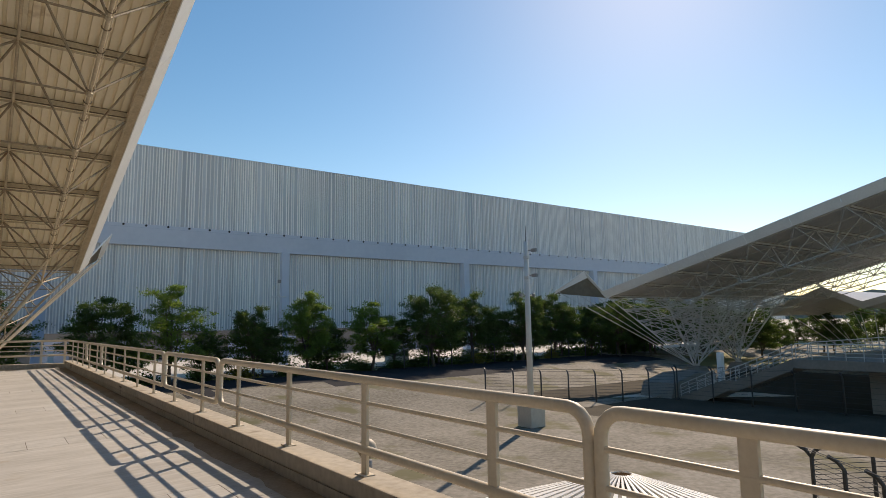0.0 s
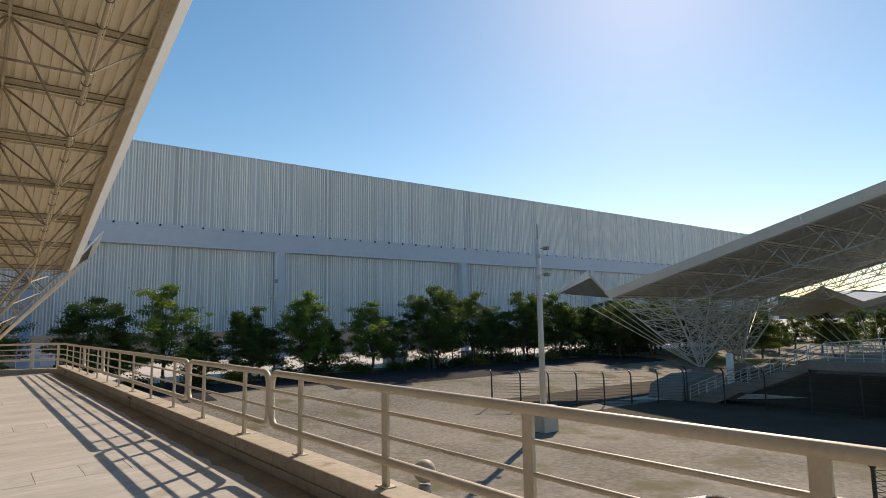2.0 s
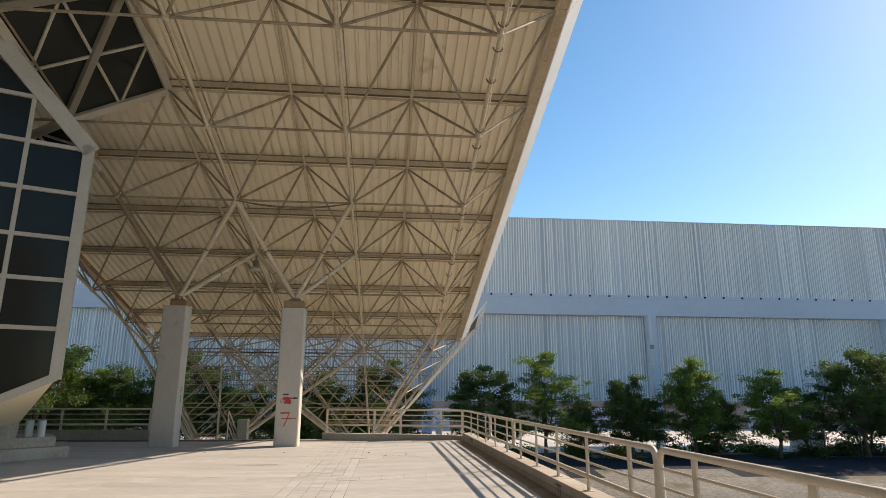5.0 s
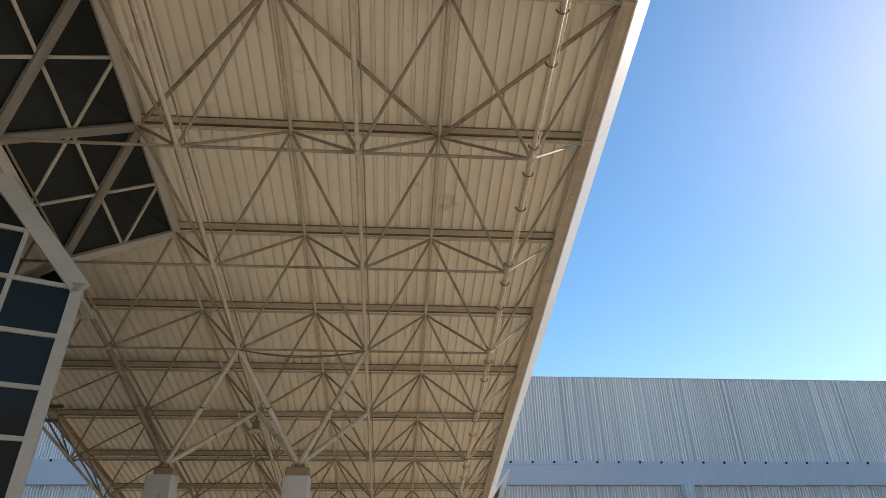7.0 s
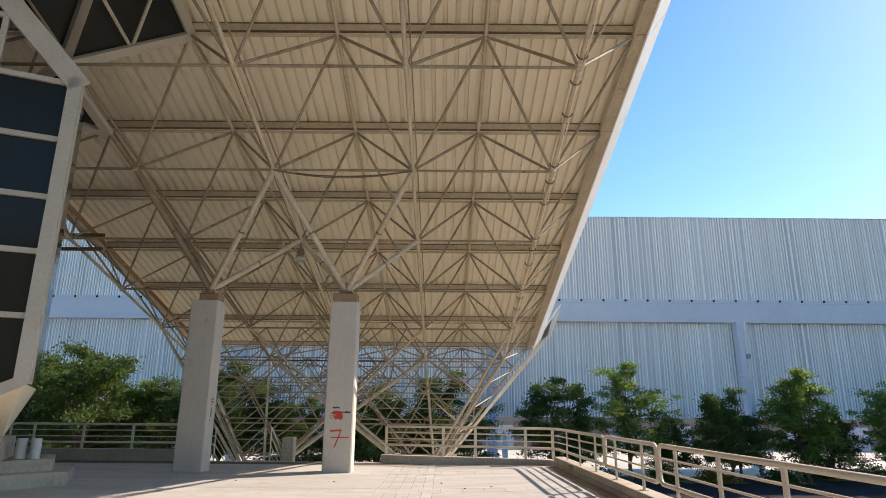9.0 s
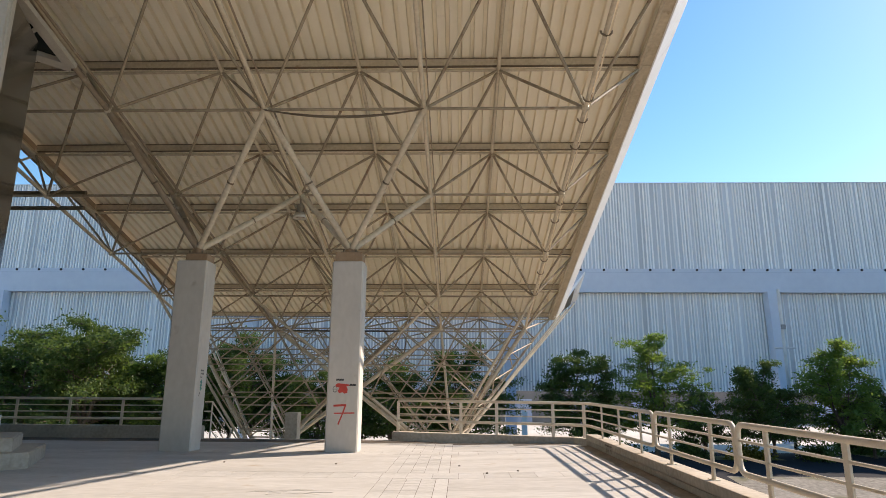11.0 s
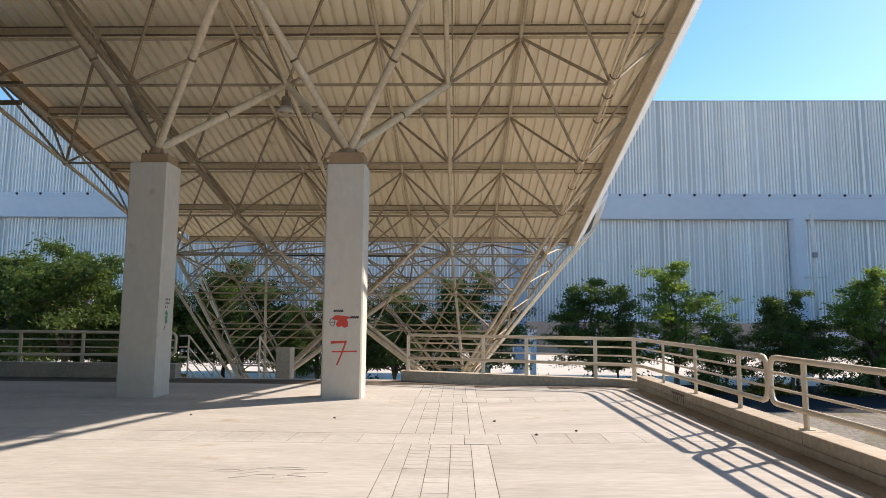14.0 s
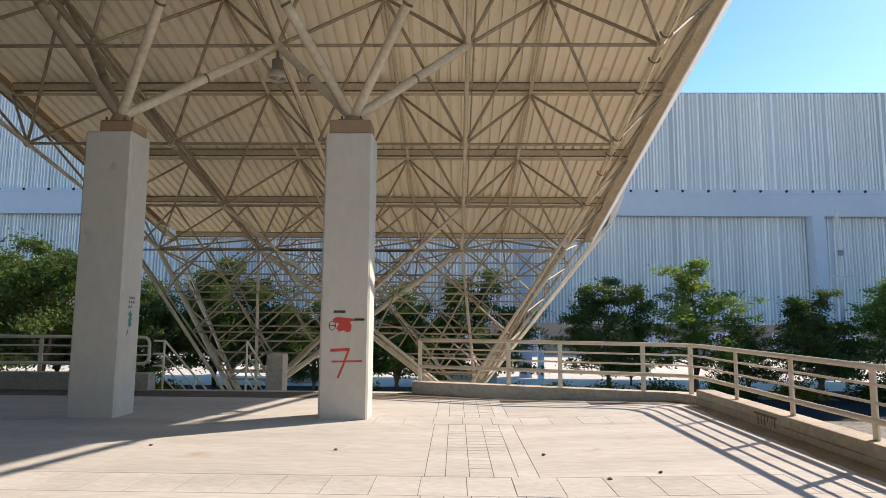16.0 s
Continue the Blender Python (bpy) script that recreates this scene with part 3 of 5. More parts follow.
def build_hall():
    h = thing("exhibition_hall", "long windowless hall in ribbed silver sheet with pale blue band", "hall")
    ribbed_wall("cladding_upper", HX0, HX1, WY, B_TOP, W_TOP, 0.23, 0.085, h)
    ribbed_wall("cladding_lower", HX0, HX1, WY, W_BOT, B_BOT, 0.23, 0.085, h)
    part("core", new_box(HX0, HX1, WY + 0.02, WY + 1.2, W_BOT + 0.02, W_TOP - 0.05), M_STRUT, h)
    part("roof", new_box(HX0, HX1, WY + 1.2, WY + 2.4, W_TOP - 1.2, W_TOP - 0.9), M_STRUT, h)
    part("band", new_box(HX0, HX1, WY - 0.55, WY + 0.01, B_BOT, B_TOP, 0.03), M_CAR, h, "pale blue painted steel band")
    part("parapet_trim", new_box(HX0, HX1, WY - 0.10, WY + 0.05, W_TOP, W_TOP + 0.05), M_CAR, h)
    part("band_seam", new_box(HX0, HX1, WY - 0.565, WY - 0.551, B_TOP - 0.32, B_TOP - 0.30), M_STRUT, h)
    n = int((HX1 - HX0) / 1.83)
    for k in range(n):
        x = 10.67 + 1.83 * (k - int((10.67 - HX0) / 1.83))
        if HX0 + .3 < x < HX1 - .3:
            tube("scupper", (x, WY - 0.60, B_TOP - 0.11), (x, WY - 0.40, B_TOP - 0.11), 0.10, M_BLACK, h)
    for x in (-58.5, -37.8, -17.4, 3.1, 23.5, 46.8, 71.0, 95.0, 118.0):
        bmc = bmesh.new()
        prof = ((x - .42, B_BOT + .02, 0.0), (x + .42, B_BOT + .02, 0.0), (x + .42, PARK - .4, 0.0), (x - 0.12, PARK - .4, 0.0)) if x not in (3.1,) else ((x - .4, B_BOT + .02, 0), (x + .4, B_BOT + .02, 0), (x + .4, PARK - .4, 0), (x - .4, PARK - .4, 0))
        f = [bmc.verts.new((px, WY - 1.0, pz)) for px, pz, _ in prof]
        b = [bmc.verts.new((px, WY - 0.14, pz)) for px, pz, _ in prof]
        bmc.faces.new(f)
        bmc.faces.new(b[::-1])
        for i in range(4):
            bmc.faces.new((f[i], b[i], b[(i + 1) % 4], f[(i + 1) % 4]))
        bmesh.ops.recalc_face_normals(bmc, faces=bmc.faces)
        part("buttress", bmc, M_CAR if x != 3.1 else M_STRUT, h, "pale blue-grey slanting steel buttress")
    return h


build_hall()

# ---- canopy ----
MX, MY, DZ, HZ = 3.516, 3.357, 0.896, 2.30
X0, Y0, Z0 = -1.558, 19.815, 8.276


def LN(i, j):
    return Vector((X0 + MX * i, Y0 + MY * j, Z0 - DZ * j))


def TN(i, j):
    return Vector((X0 + MX * (i + .5), Y0 + MY * (j + .5), Z0 - DZ * (j + .5) + HZ))


def roof_z(y):
    return Z0 + HZ - DZ * (y - Y0) / MY


def roof_sheet(x0, x1, y0, y1, lift, mat, pitch=0.30, depth=0.12):
    """Corrugated sheet sloping along y with its ribs running down the slope."""
    prof, x = [], x0
    while x < x1 - 0.02:
        prof += [(x, 0), (x + pitch * .62, 0), (x + pitch * .68, depth), (x + pitch * .94, depth)]
        x += pitch
    prof.append((x1, 0))
    verts, faces = [], []
    for px, d in prof:
        verts += [(px, y0, roof_z(y0) + lift + d + 0.03), (px, y1, roof_z(y1) + lift + d)]
    for i in range(len(prof) - 1):
        faces.append((2 * i, 2 * i + 1, 2 * i + 3, 2 * i + 2))
    me = bpy.data.meshes.new("roof_sheet")
    me.from_pydata(verts, [], faces)
    me.materials.append(mat)
    return me


J0, J1 = -6, 6   # T rows J0..J1, far edge at row 6.5
LIFT = 0.33


def build_canopy(m, near):
    """Space-frame canopy on its inverted pyramids. near: bars as parts, else joined."""
    c = thing("space_frame_canopy", "large sloping canopy of cream steel space frame under corrugated sheet" if near else "sloping grey steel space frame canopy across the plaza", "canopy", "terrace canopies")
    # the far canopy takes greyer tube and sheet colours than the near one
    m_tube, m_brace, m_sheet = (M_TUBE, M_TUBESHADE, M_SHEET) if near else (M_GREYTUBE, M_GREYTUBE, M_GREYSHEET)
    last = 1 if near else 4
    LI = range(-3, last + 1)
    TI = range(-4, last + 1)
    chords, diags, thick = [], [], []
    for j in range(J0, 7):
        for i in LI:
            if j < 6:
                if i < last:
                    chords.append((LN(i, j), LN(i + 1, j), 0.034))
                if j < 5:
                    chords.append((LN(i, j), LN(i, j + 1), 0.05))
                for di in (-1, 0):
                    for dj in (-1, 0):
                        diags.append((LN(i, j), TN(i + di, j + dj), 0.036))
        for i in TI:
            if i < last:
                chords.append((TN(i, j), TN(i + 1, j), 0.04))
            if j < 6:
                chords.append((TN(i, j), TN(i, j + 1), 0.05))
    for i, k in ((-2, -1), (0, -1), (0, 1), (-2, -3)):
        diags.append((TN(i, -1), TN(k, -2), 0.05))
    # inverted pyramids down to the footings
    feet = (Vector((-1.4, 36.3, -1.5)), Vector((-8.75, 36.3, -1.5)))
    legs = []
    for s, ft in ((1, feet[0]), (-1, feet[1])):
        ii = (1, 0, -2) if s > 0 else (-3, -2, 0)
        tops = [LN(ii[0], 4), LN(ii[0], 5), TN(1 if s > 0 else -4, 6), LN(ii[2], 5), LN(ii[2], 4), TN(ii[2] if s > 0 else ii[2] - 1, 6), LN(ii[1], 5)]
        for k, t in enumerate(tops):
            legs.append((t, ft + Vector((0.12 * (k - 3), 0.1 * (k % 3), 0)), 0.085 if k in (1, 3) else 0.055))
        def on(k, f):
            return tops[k].lerp(ft, f)
        for a, b, n0 in ((1, 3, 6), (2, 5, 6), (0, 4, 5)):
            rows = []
            for k in range(n0):
                f = k / n0
                pa, pb = on(a, f), on(b, f)
                cnt = n0 - k
                rows.append([pa.lerp(pb, q / cnt) for q in range(cnt + 1)])
            for k in range(n0):
                diags.append((rows[k][0], rows[k][-1], 0.03))
                if k < n0 - 1:
                    for q, node in enumerate(rows[k + 1]):
                        diags.append((rows[k][q], node, 0.028))
                        diags.append((rows[k][q + 1], node, 0.028))
        if not near:
            # cross-braced sides of the pyramid
            for a, b in ((0, 1), (1, 2), (3, 4), (3, 5), (6, 1)):
                for k in range(5):
                    diags.append((on(a, k / 6), on(b, (k + 1) / 6), 0.034))
                    diags.append((on(b, k / 6), on(a, (k + 1) / 6), 0.034))
                    diags.append((on(a, (k + 1) / 6), on(b, (k + 1) / 6), 0.03))
        for a, b in ((1, 2), (3, 5)):
            for k in range(5):
                diags.append((on(a, k / 5), on(b, (k + 1) / 5), 0.026))
                diags.append((on(a, k / 5), on(b, k / 5), 0.026))
    # lower frame closing the far end below the sheet edge
    for i in LI:
        diags.append((LN(i, 5), TN(i, 6), 0.036))
        diags.append((LN(i, 5), TN(i - 1, 6), 0.036))
    for i in range(-3, 1):
        mid = (LN(i, 5) + LN(i + 1, 5)) / 2 + Vector((0, 2.2, -1.0))
        for t in (LN(i, 5), LN(i + 1, 5), TN(i, 6)):
            diags.append((t, mid, 0.032))
        if i < 0:
            diags.append((mid, mid + Vector((MX, 0, 0)), 0.03))
    if near:
        brown = [(LN(-2, j), LN(-2, j + 1), 0.058) for j in range(-2, 5)]
        chords = [b for b in chords if not (abs(b[0].x - LN(-2, 0).x) < .01 and abs(b[1].x - b[0].x) < .01 and b[0].y >= LN(0, -2).y - .01 and b[2] == 0.05 and abs(b[0].z - (Z0 - DZ * (b[0].y - Y0) / MY)) < .05)]
        for p, q, r in brown:
            tube("weathered_chord", p, q, r, M_BROWN, c, "brown weathered truss tube")
        for i, dx, dz, r in ((-2, 0.16, 0.10, 0.03), (-2, -0.13, 0.14, 0.022), (-1, 0.13, 0.12, 0.022), (-1, -0.12, 0.10, 0.016), (0, 0.11, 0.10, 0.014)):
            for j in range(-2, 4):
                tube("conduit", LN(i, j) + Vector((dx, 0, dz)), LN(i, j + 1) + Vector((dx, 0, dz)), r, M_BROWN, c, "thin brown conduit along the truss")
    count = 0
    rest, rest_b = [], []
    for kind, bars in (("leg", legs), ("chord", chords), ("diagonal", diags)):
        for p, q, r in bars:
            mid = (p + q) / 2
            if near and count < 420 and (kind == "leg" or (mid.x > -9.0 and 14.0 < mid.y < 34.0)):
                tube(kind, p, q, r, m_brace if kind == "diagonal" or r < 0.036 else m_tube, c)
                count += 1
            else:
                (rest_b if kind == "diagonal" or r < 0.036 else rest).append((p, q, r))
    joined_bars("chord_rest", rest, m_tube, c)
    joined_bars("brace_rest", rest_b, m_brace, c)
    # node balls
    bm = bmesh.new()
    for j in range(J0, 6):
        for i in LI:
            bmesh.ops.create_icosphere(bm, subdivisions=1, radius=0.1, matrix=Matrix.Translation(LN(i, j)))
    for j in range(J0, 7):
        for i in TI:
            bmesh.ops.create_icosphere(bm, subdivisions=1, radius=0.085, matrix=Matrix.Translation(TN(i, j)))
    nb = part("node", bm, m_tube, c)
    nb["kind"] = "stuff"
    # purlins and sheets
    xl, xr = TN(-4, 0).x, TN(last, 0).x
    for j in range(J0, 7):
        y, z = TN(0, j).y, TN(0, j).z
        pu = part("purlin", new_box(xl, xr, y - 0.02, y + 0.02, z + 0.12, z + 0.30), m_tube, c, "purlin with brown weathered flanges")
        for za, zb in ((0.092, 0.118), (0.302, 0.328)):
            part("flange", new_box(xl, xr, y - 0.034, y + 0.034, z + za, z + zb), M_PURLIN, pu)
        joined = [(Vector((TN(i, j).x, y, z)), Vector((TN(i, j).x, y, z + 0.2)), 0.05) for i in TI]
        joined_bars("purlin_stub", joined, m_tube, c)
    for j in range(J0 - 1, 6):
        y0, y1 = Y0 + MY * (j + .5) - (0.0), Y0 + MY * (j + 1.5) + 0.18
        if j == 5:
            y1 = 41.95
        ob = new("roof_sheet", roof_sheet(xl - 0.05, xr + 0.1, y0, y1, LIFT, m_sheet))
        ob.parent = c
    # edge box girders
    for s, xe in ((1, xr), (-1, xl)):
        m_edge = M_BROWN if near and s < 0 else M_FASCIA
        for j in range(J0 - 1, 6):
            ya, yb = Y0 + MY * (j + .5) + 0.01, Y0 + MY * (j + 1.5) - 0.01
            if j == 5:
                yb = 42.0
            fa, fb = Vector((xe + s * .33, 0, .02)), Vector((xe + s * .84, 0, .70))
            part("fascia", plate([(fa.x, ya, roof_z(ya) + fa.z), (fa.x, yb, roof_z(yb) + fa.z), (fb.x, yb, roof_z(yb) + fb.z), (fb.x, ya, roof_z(ya) + fb.z)], 0.04, (-s * .77, .16, .62)), m_edge, c)
            for nm, a, b, za, zb, mt in (("edge_soffit", 0.06, 0.325, 0.09, 0.15, m_tube), ("edge_flashing", -0.02, 0.80, 0.70, 0.74, m_edge)):
                bm = bmesh.new()
                x_a, x_b = sorted((xe + s * a, xe + s * b))
                vs = [bm.verts.new((x, y, roof_z(y) + z)) for x in (x_a, x_b) for y in (ya, yb) for z in (za, zb)]
                for q in ((0, 1, 3, 2), (4, 6, 7, 5), (0, 4, 5, 1), (2, 3, 7, 6), (0, 2, 6, 4), (1, 5, 7, 3)):
                    bm.faces.new([vs[k] for k in q])
                bmesh.ops.recalc_face_normals(bm, faces=bm.faces)
                part(nm, bm, mt, c)
        # folded end piece at the corner
        V, P, E = Vector((xe + s * .3, 41.4, 4.85)), Vector((xe + s * 2.15, 42.7, 7.35)), Vector((xe + s * 1.78, 43.4, 6.0))
        if not near:
            E = Vector((xe + s * 5.2, 43.6, 5.5))
        part("gutter_fold", plate([V, P, P + Vector((-s * .5, 0.1, -0.62)), V + Vector((-s * .05, .35, -.05))], 0.06), M_FASCIA, c)
        part("gutter_fold", plate([P, E, E + Vector((-s * .3, .3, -.25)), P + Vector((-s * .5, 0.1, -0.62))], 0.06), M_FASCIA, c)
        # underside plate in the dark purlin colour, its shade put into the paint
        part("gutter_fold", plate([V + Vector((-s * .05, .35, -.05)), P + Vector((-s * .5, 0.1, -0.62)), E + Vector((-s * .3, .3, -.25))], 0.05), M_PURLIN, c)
        for q in (0.1, 0.45, 0.8):
            tube("fold_brace", E.lerp(V, q) + Vector((0, .2, -.1)), (feet[0] if s > 0 else feet[1]) + Vector((0, .3, 0)), 0.04 if near else 0.028, m_tube, c)
    for k, ft in enumerate(feet):
        zg = PARK - 0.3 if near else PLAZA + 1.25 - 0.3
        bm = bmesh.new()
        r = bmesh.ops.create_cone(bm, cap_ends=True, segments=4, radius1=1.9, radius2=0.75, depth=ft.z - zg, matrix=Matrix.Translation((ft.x, ft.y, (ft.z + zg) / 2)) @ Matrix.Rotation(radians(45), 4, 'Z'))
        part("footing", bm, M_CONC, c, "sloped grey concrete footing")
    c.matrix_world = m
    return c


canopy = build_canopy(Matrix.Identity(4), True)
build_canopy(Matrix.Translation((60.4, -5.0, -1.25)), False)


# canopy over the building wing on the inner side
def build_wing_roof():
    c = thing("wing_canopy", "shaded side bay of the cream canopy over the glazed building", "canopy")
    ob = new("roof_sheet", roof_sheet(-30.0, TN(-4, 0).x - 0.06, -4.0, 27.2, LIFT, M_SHEET))
    ob.parent = c
    bars = []
    for j in range(-4, 3):
        for i in range(-8, -3):
            if j <= 2:
                bars.append((LN(i, j), LN(i + 1, j), 0.034))
                for di in (-1, 0):
                    for dj in (-1, 0):
                        bars.append((LN(i, j), TN(i + di, j + dj), 0.036))
            if j < 2:
                bars.append((LN(i, j), LN(i, j + 1), 0.055))
                bars.append((TN(i - 1, j), TN(i, j), 0.04))
    joined_bars("frame_bars", bars, M_TUBE, c)
    for j in range(-6, 2):
        y, z = TN(0, j).y, TN(0, j).z
        part("purlin", new_box(-30.0, TN(-4, 0).x - 0.06, y - 0.045, y + 0.045, z + 0.19, z + 0.325), M_PURLIN, c)
    for zz in (0.0, 0.45):
        tube("end_beam", (-30, 27.1, 6.3 + zz), (-11.4, 27.1, 6.3 + zz), 0.06, M_PURLIN, c)


build_wing_roof()


# ---- columns with strut heads ----
def build_column(x, y, cells, block, block_at):
    """A rectangular shaft, a rusty bearing block of half sizes and height block, four struts."""
    c = thing("column", "chamfered pale concrete column with a rusty bearing block and four struts", "column", "canopy columns")
    wx, wy, ch, top = 0.367, 0.28, 0.03, 4.33
    pts = [(x - wx + ch, y - wy), (x + wx - ch, y - wy), (x + wx, y - wy + ch), (x + wx, y + wy - ch), (x + wx - ch, y + wy), (x - wx + ch, y + wy), (x - wx, y + wy - ch), (x - wx, y - wy + ch)]
    bm = prism(pts, 0.0, top)
    bmesh.ops.bevel(bm, geom=[e for e in bm.edges if abs(e.verts[0].co.z - top) < .01 and abs(e.verts[1].co.z - top) < .01], offset=0.02, segments=2, affect='EDGES')
    part("shaft", bm, M_COLUMN, c)
    bx, by, bh = block
    cx, cy = x + block_at[0], y + block_at[1]
    part("bearing_block", new_box(cx - bx, cx + bx, cy - by, cy + by, top, top + bh, 0.02), M_CAP, c, "rusty brown bearing block")
    part("shim", new_box(x + wx - .17, x + wx - .05, y + wy - .2, y + wy - .06, top, top + 0.15, 0.01), M_CAP, c, "small rusty shim block")
    part("head_plate", new_box(x - .2, x + .2, y - .17, y + .17, top + bh, top + bh + 0.03, 0.006), M_PURLIN, c)
    bm = bmesh.new()
    bmesh.ops.create_cone(bm, cap_ends=True, segments=16, radius1=0.16, radius2=0.10, depth=4.70 - top - bh - 0.03, matrix=Matrix.Translation((x, y, (4.70 + top + bh + 0.03) / 2)))
    part("head_socket", bm, M_CAP, c)
    for sx in (-1, 1):
        for sy in (-1, 1):
            tube("anchor_bolt", (x + sx * .15, y + sy * .12, top + bh + .03), (x + sx * .15, y + sy * .12, top + bh + .09), 0.018, M_PURLIN, c)
    for i in cells:
        for j in (1, 2):
            n = LN(i, j)
            d = (n - Vector((x, y, 4.62))).normalized()
            p = Vector((x, y, 4.64)) + d * 0.05
            paint = M_BROWN if i == -2 else M_TUBE
            tube("strut", p, p.lerp(n, 0.5), 0.076, paint, c)
            tube("strut", p.lerp(n, 0.5), n, 0.076, paint, c)
            tube("strut_collar", p.lerp(n, 0.495), p.lerp(n, 0.505), 0.084, M_PURLIN, c)
    return c


col_r = build_column(-3.42, 25.21, (-1, 0), (0.32, 0.24, 0.23), (0.0, 0.0))
col_l = build_column(-7.12, 25.11, (-2, -1), (0.26, 0.22, 0.18), (0.07, 0.0))


# ---- glazed pavilion under the canopy ----
U, WDIR = Vector((-0.912, -0.411, 0)), Vector((-0.5, 0.866, 0))
C0 = Vector((-6.95, 18.0, 0))
NRM = Vector((0.411, -0.912, 0))


def fp(u, z, out=0.0):
    return C0 + U * u + Vector((0, 0, z)) + NRM * out


def flat_bar(p, q, w, d, nrm):
    """A rectangular bar from p to q, w wide in the plane, d deep along nrm."""
    p, q, nrm = Vector(p), Vector(q), Vector(nrm).normalized()
    t = (q - p).normalized()
    s = t.cross(nrm).normalized()
    bm = bmesh.new()
    vs = [bm.verts.new(base + s * a * w / 2 + nrm * b * d) for base in (p, q) for a in (-1, 1) for b in (0, 1)]
    for f in ((0, 1, 3, 2), (4, 6, 7, 5), (0, 4, 5, 1), (2, 3, 7, 6), (0, 2, 6, 4), (1, 5, 7, 3)):
        bm.faces.new([vs[k] for k in f])
    bmesh.ops.recalc_face_normals(bm, faces=bm.faces)
    return bm


def build_pavilion():
    p = thing("glazed_pavilion", "faceted dark glass pavilion in pale frames on a cream skirt", "pavilion")
    zs = (1.9, 2.85, 3.85, 4.74, 5.73, 6.75)
    top = lambda u: 6.75 + 1.08 * u
    low = lambda u: 1.9 - 0.5 * min(u, 2.0)
    end = 6.0
    us = [0.0, 1.14, 2.28, 3.42, 4.56, 5.7]
    zz = list(zs) + [7.75, 8.75, 9.75, 10.75]
    for i in range(len(us) - 1):
        for k in range(len(zz) - 1):
            u0, u1, z0, z1 = us[i], us[i + 1], zz[k], zz[k + 1]
            quad = [fp(u0, min(z0, top(u0))), fp(u1, min(z0, top(u1))), fp(u1, min(z1, top(u1))), fp(u0, min(z1, top(u0)))]
            if k == 0:
                quad[0], quad[1] = fp(u0, low(u0)), fp(u1, low(u1))
            pts = [v for n_, v in enumerate(quad) if n_ == 0 or (v - quad[n_ - 1]).length > 0.05]
            if len(pts) >= 3 and (pts[0] - pts[-1]).length > 0.05:
                part("pane", plate(pts, 0.02, tuple(-NRM)), M_GLASS, p)
    for u in us[1:]:
        part("mullion", flat_bar(fp(u, low(u)), fp(u, top(u)), 0.085, 0.06, NRM), M_FRAME, p)
    for z in zz[1:]:
        u_a = max(0.0, (z - 6.75) / 1.08)
        if u_a < 5.6:
            part("transom", flat_bar(fp(u_a, z), fp(5.7, z), 0.085, 0.055, NRM), M_FRAME, p)
    part("sill_frame", flat_bar(fp(0, 1.9), fp(2.0, 0.9), 0.16, 0.075, NRM), M_FRAME, p)
    part("sill_frame", flat_bar(fp(2.0, 0.9), fp(5.7, 0.9), 0.16, 0.075, NRM), M_FRAME, p)
    part("top_frame", flat_bar(fp(-0.05, 6.72), fp(4.2, top(4.2)), 0.34, 0.1, NRM), M_FRAME, p, "broad pale sloping edge beam")
    part("corner_post", flat_bar(fp(0.02, 1.85), fp(0.02, 6.85), 0.2, 0.1, NRM), M_FRAME, p)
    # side face running back
    sn = Vector((0.866, 0.5, 0))
    c0, c2 = C0, C0 + WDIR * 3.2
    part("side_glass", plate([c0 + Vector((0, 0, 1.9)), c2 + Vector((0, 0, 1.9)), c2 + Vector((0, 0, 7.6)), c0 + Vector((0, 0, 6.8))], 0.02, tuple(-sn)), M_GLASS, p)
    part("corner_post", flat_bar(c0 + Vector((0, 0, 1.85)) + WDIR * 0.1, c0 + Vector((0, 0, 6.85)) + WDIR * 0.1, 0.22, 0.1, sn), M_FRAME, p)
    # cream skirt folding in to the base
    Q = Vector((-8.95, 20.6, 0.9))
    part("skirt", plate([fp(0, 1.86), fp(2.0, 0.86), fp(3.2, 0.35, -1.2), Q], 0.05, tuple(-NRM)), M_CREAM, p, "cream painted sloping skirt panel")
    part("skirt", plate([C0 + Vector((0, 0, 1.86)), Q, c2 + U * 0.9 + Vector((0, 0, 0.95)), c2 + Vector((0, 0, 1.86))], 0.05, tuple(-sn)), M_CREAM, p)
    part("skirt", plate([fp(2.0, 0.86), fp(5.7, 0.86), fp(5.7, 0.0, -0.9), fp(3.2, 0.0, -1.2)], 0.05, tuple(-NRM)), M_CREAM, p)
    # solid block behind the panes, coloured black for the unlit inside
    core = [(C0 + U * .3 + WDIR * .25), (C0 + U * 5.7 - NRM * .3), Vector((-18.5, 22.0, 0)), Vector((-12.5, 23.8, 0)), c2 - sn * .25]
    part("core", prism([(v.x, v.y) for v in core], 1.95, 6.6), M_BLACK, p, "solid black block in place of the unlit interior")
    for h0, h1, pts in ((0.0, 0.27, [(-8.35, 21.9), (-9.5, 20.35), (-14, 19.2), (-18, 23), (-9.2, 23.6)]), (0.27, 0.5, [(-8.75, 22.0), (-9.75, 20.75), (-14, 19.7), (-17.6, 23), (-9.5, 23.3)]), (0.5, 0.93, [(-9.35, 21.3), (-9.9, 20.65), (-14, 20.0), (-17.2, 23), (-10.2, 22.9)])):
        bm = prism(pts, h0, h1)
        bmesh.ops.bevel(bm, geom=[e for e in bm.edges if all(abs(v.co.z - h1) < .001 for v in e.verts)], offset=0.02, segments=2, affect='EDGES')
        part("plinth_step", bm, M_KERB, p, "pale concrete plinth step")
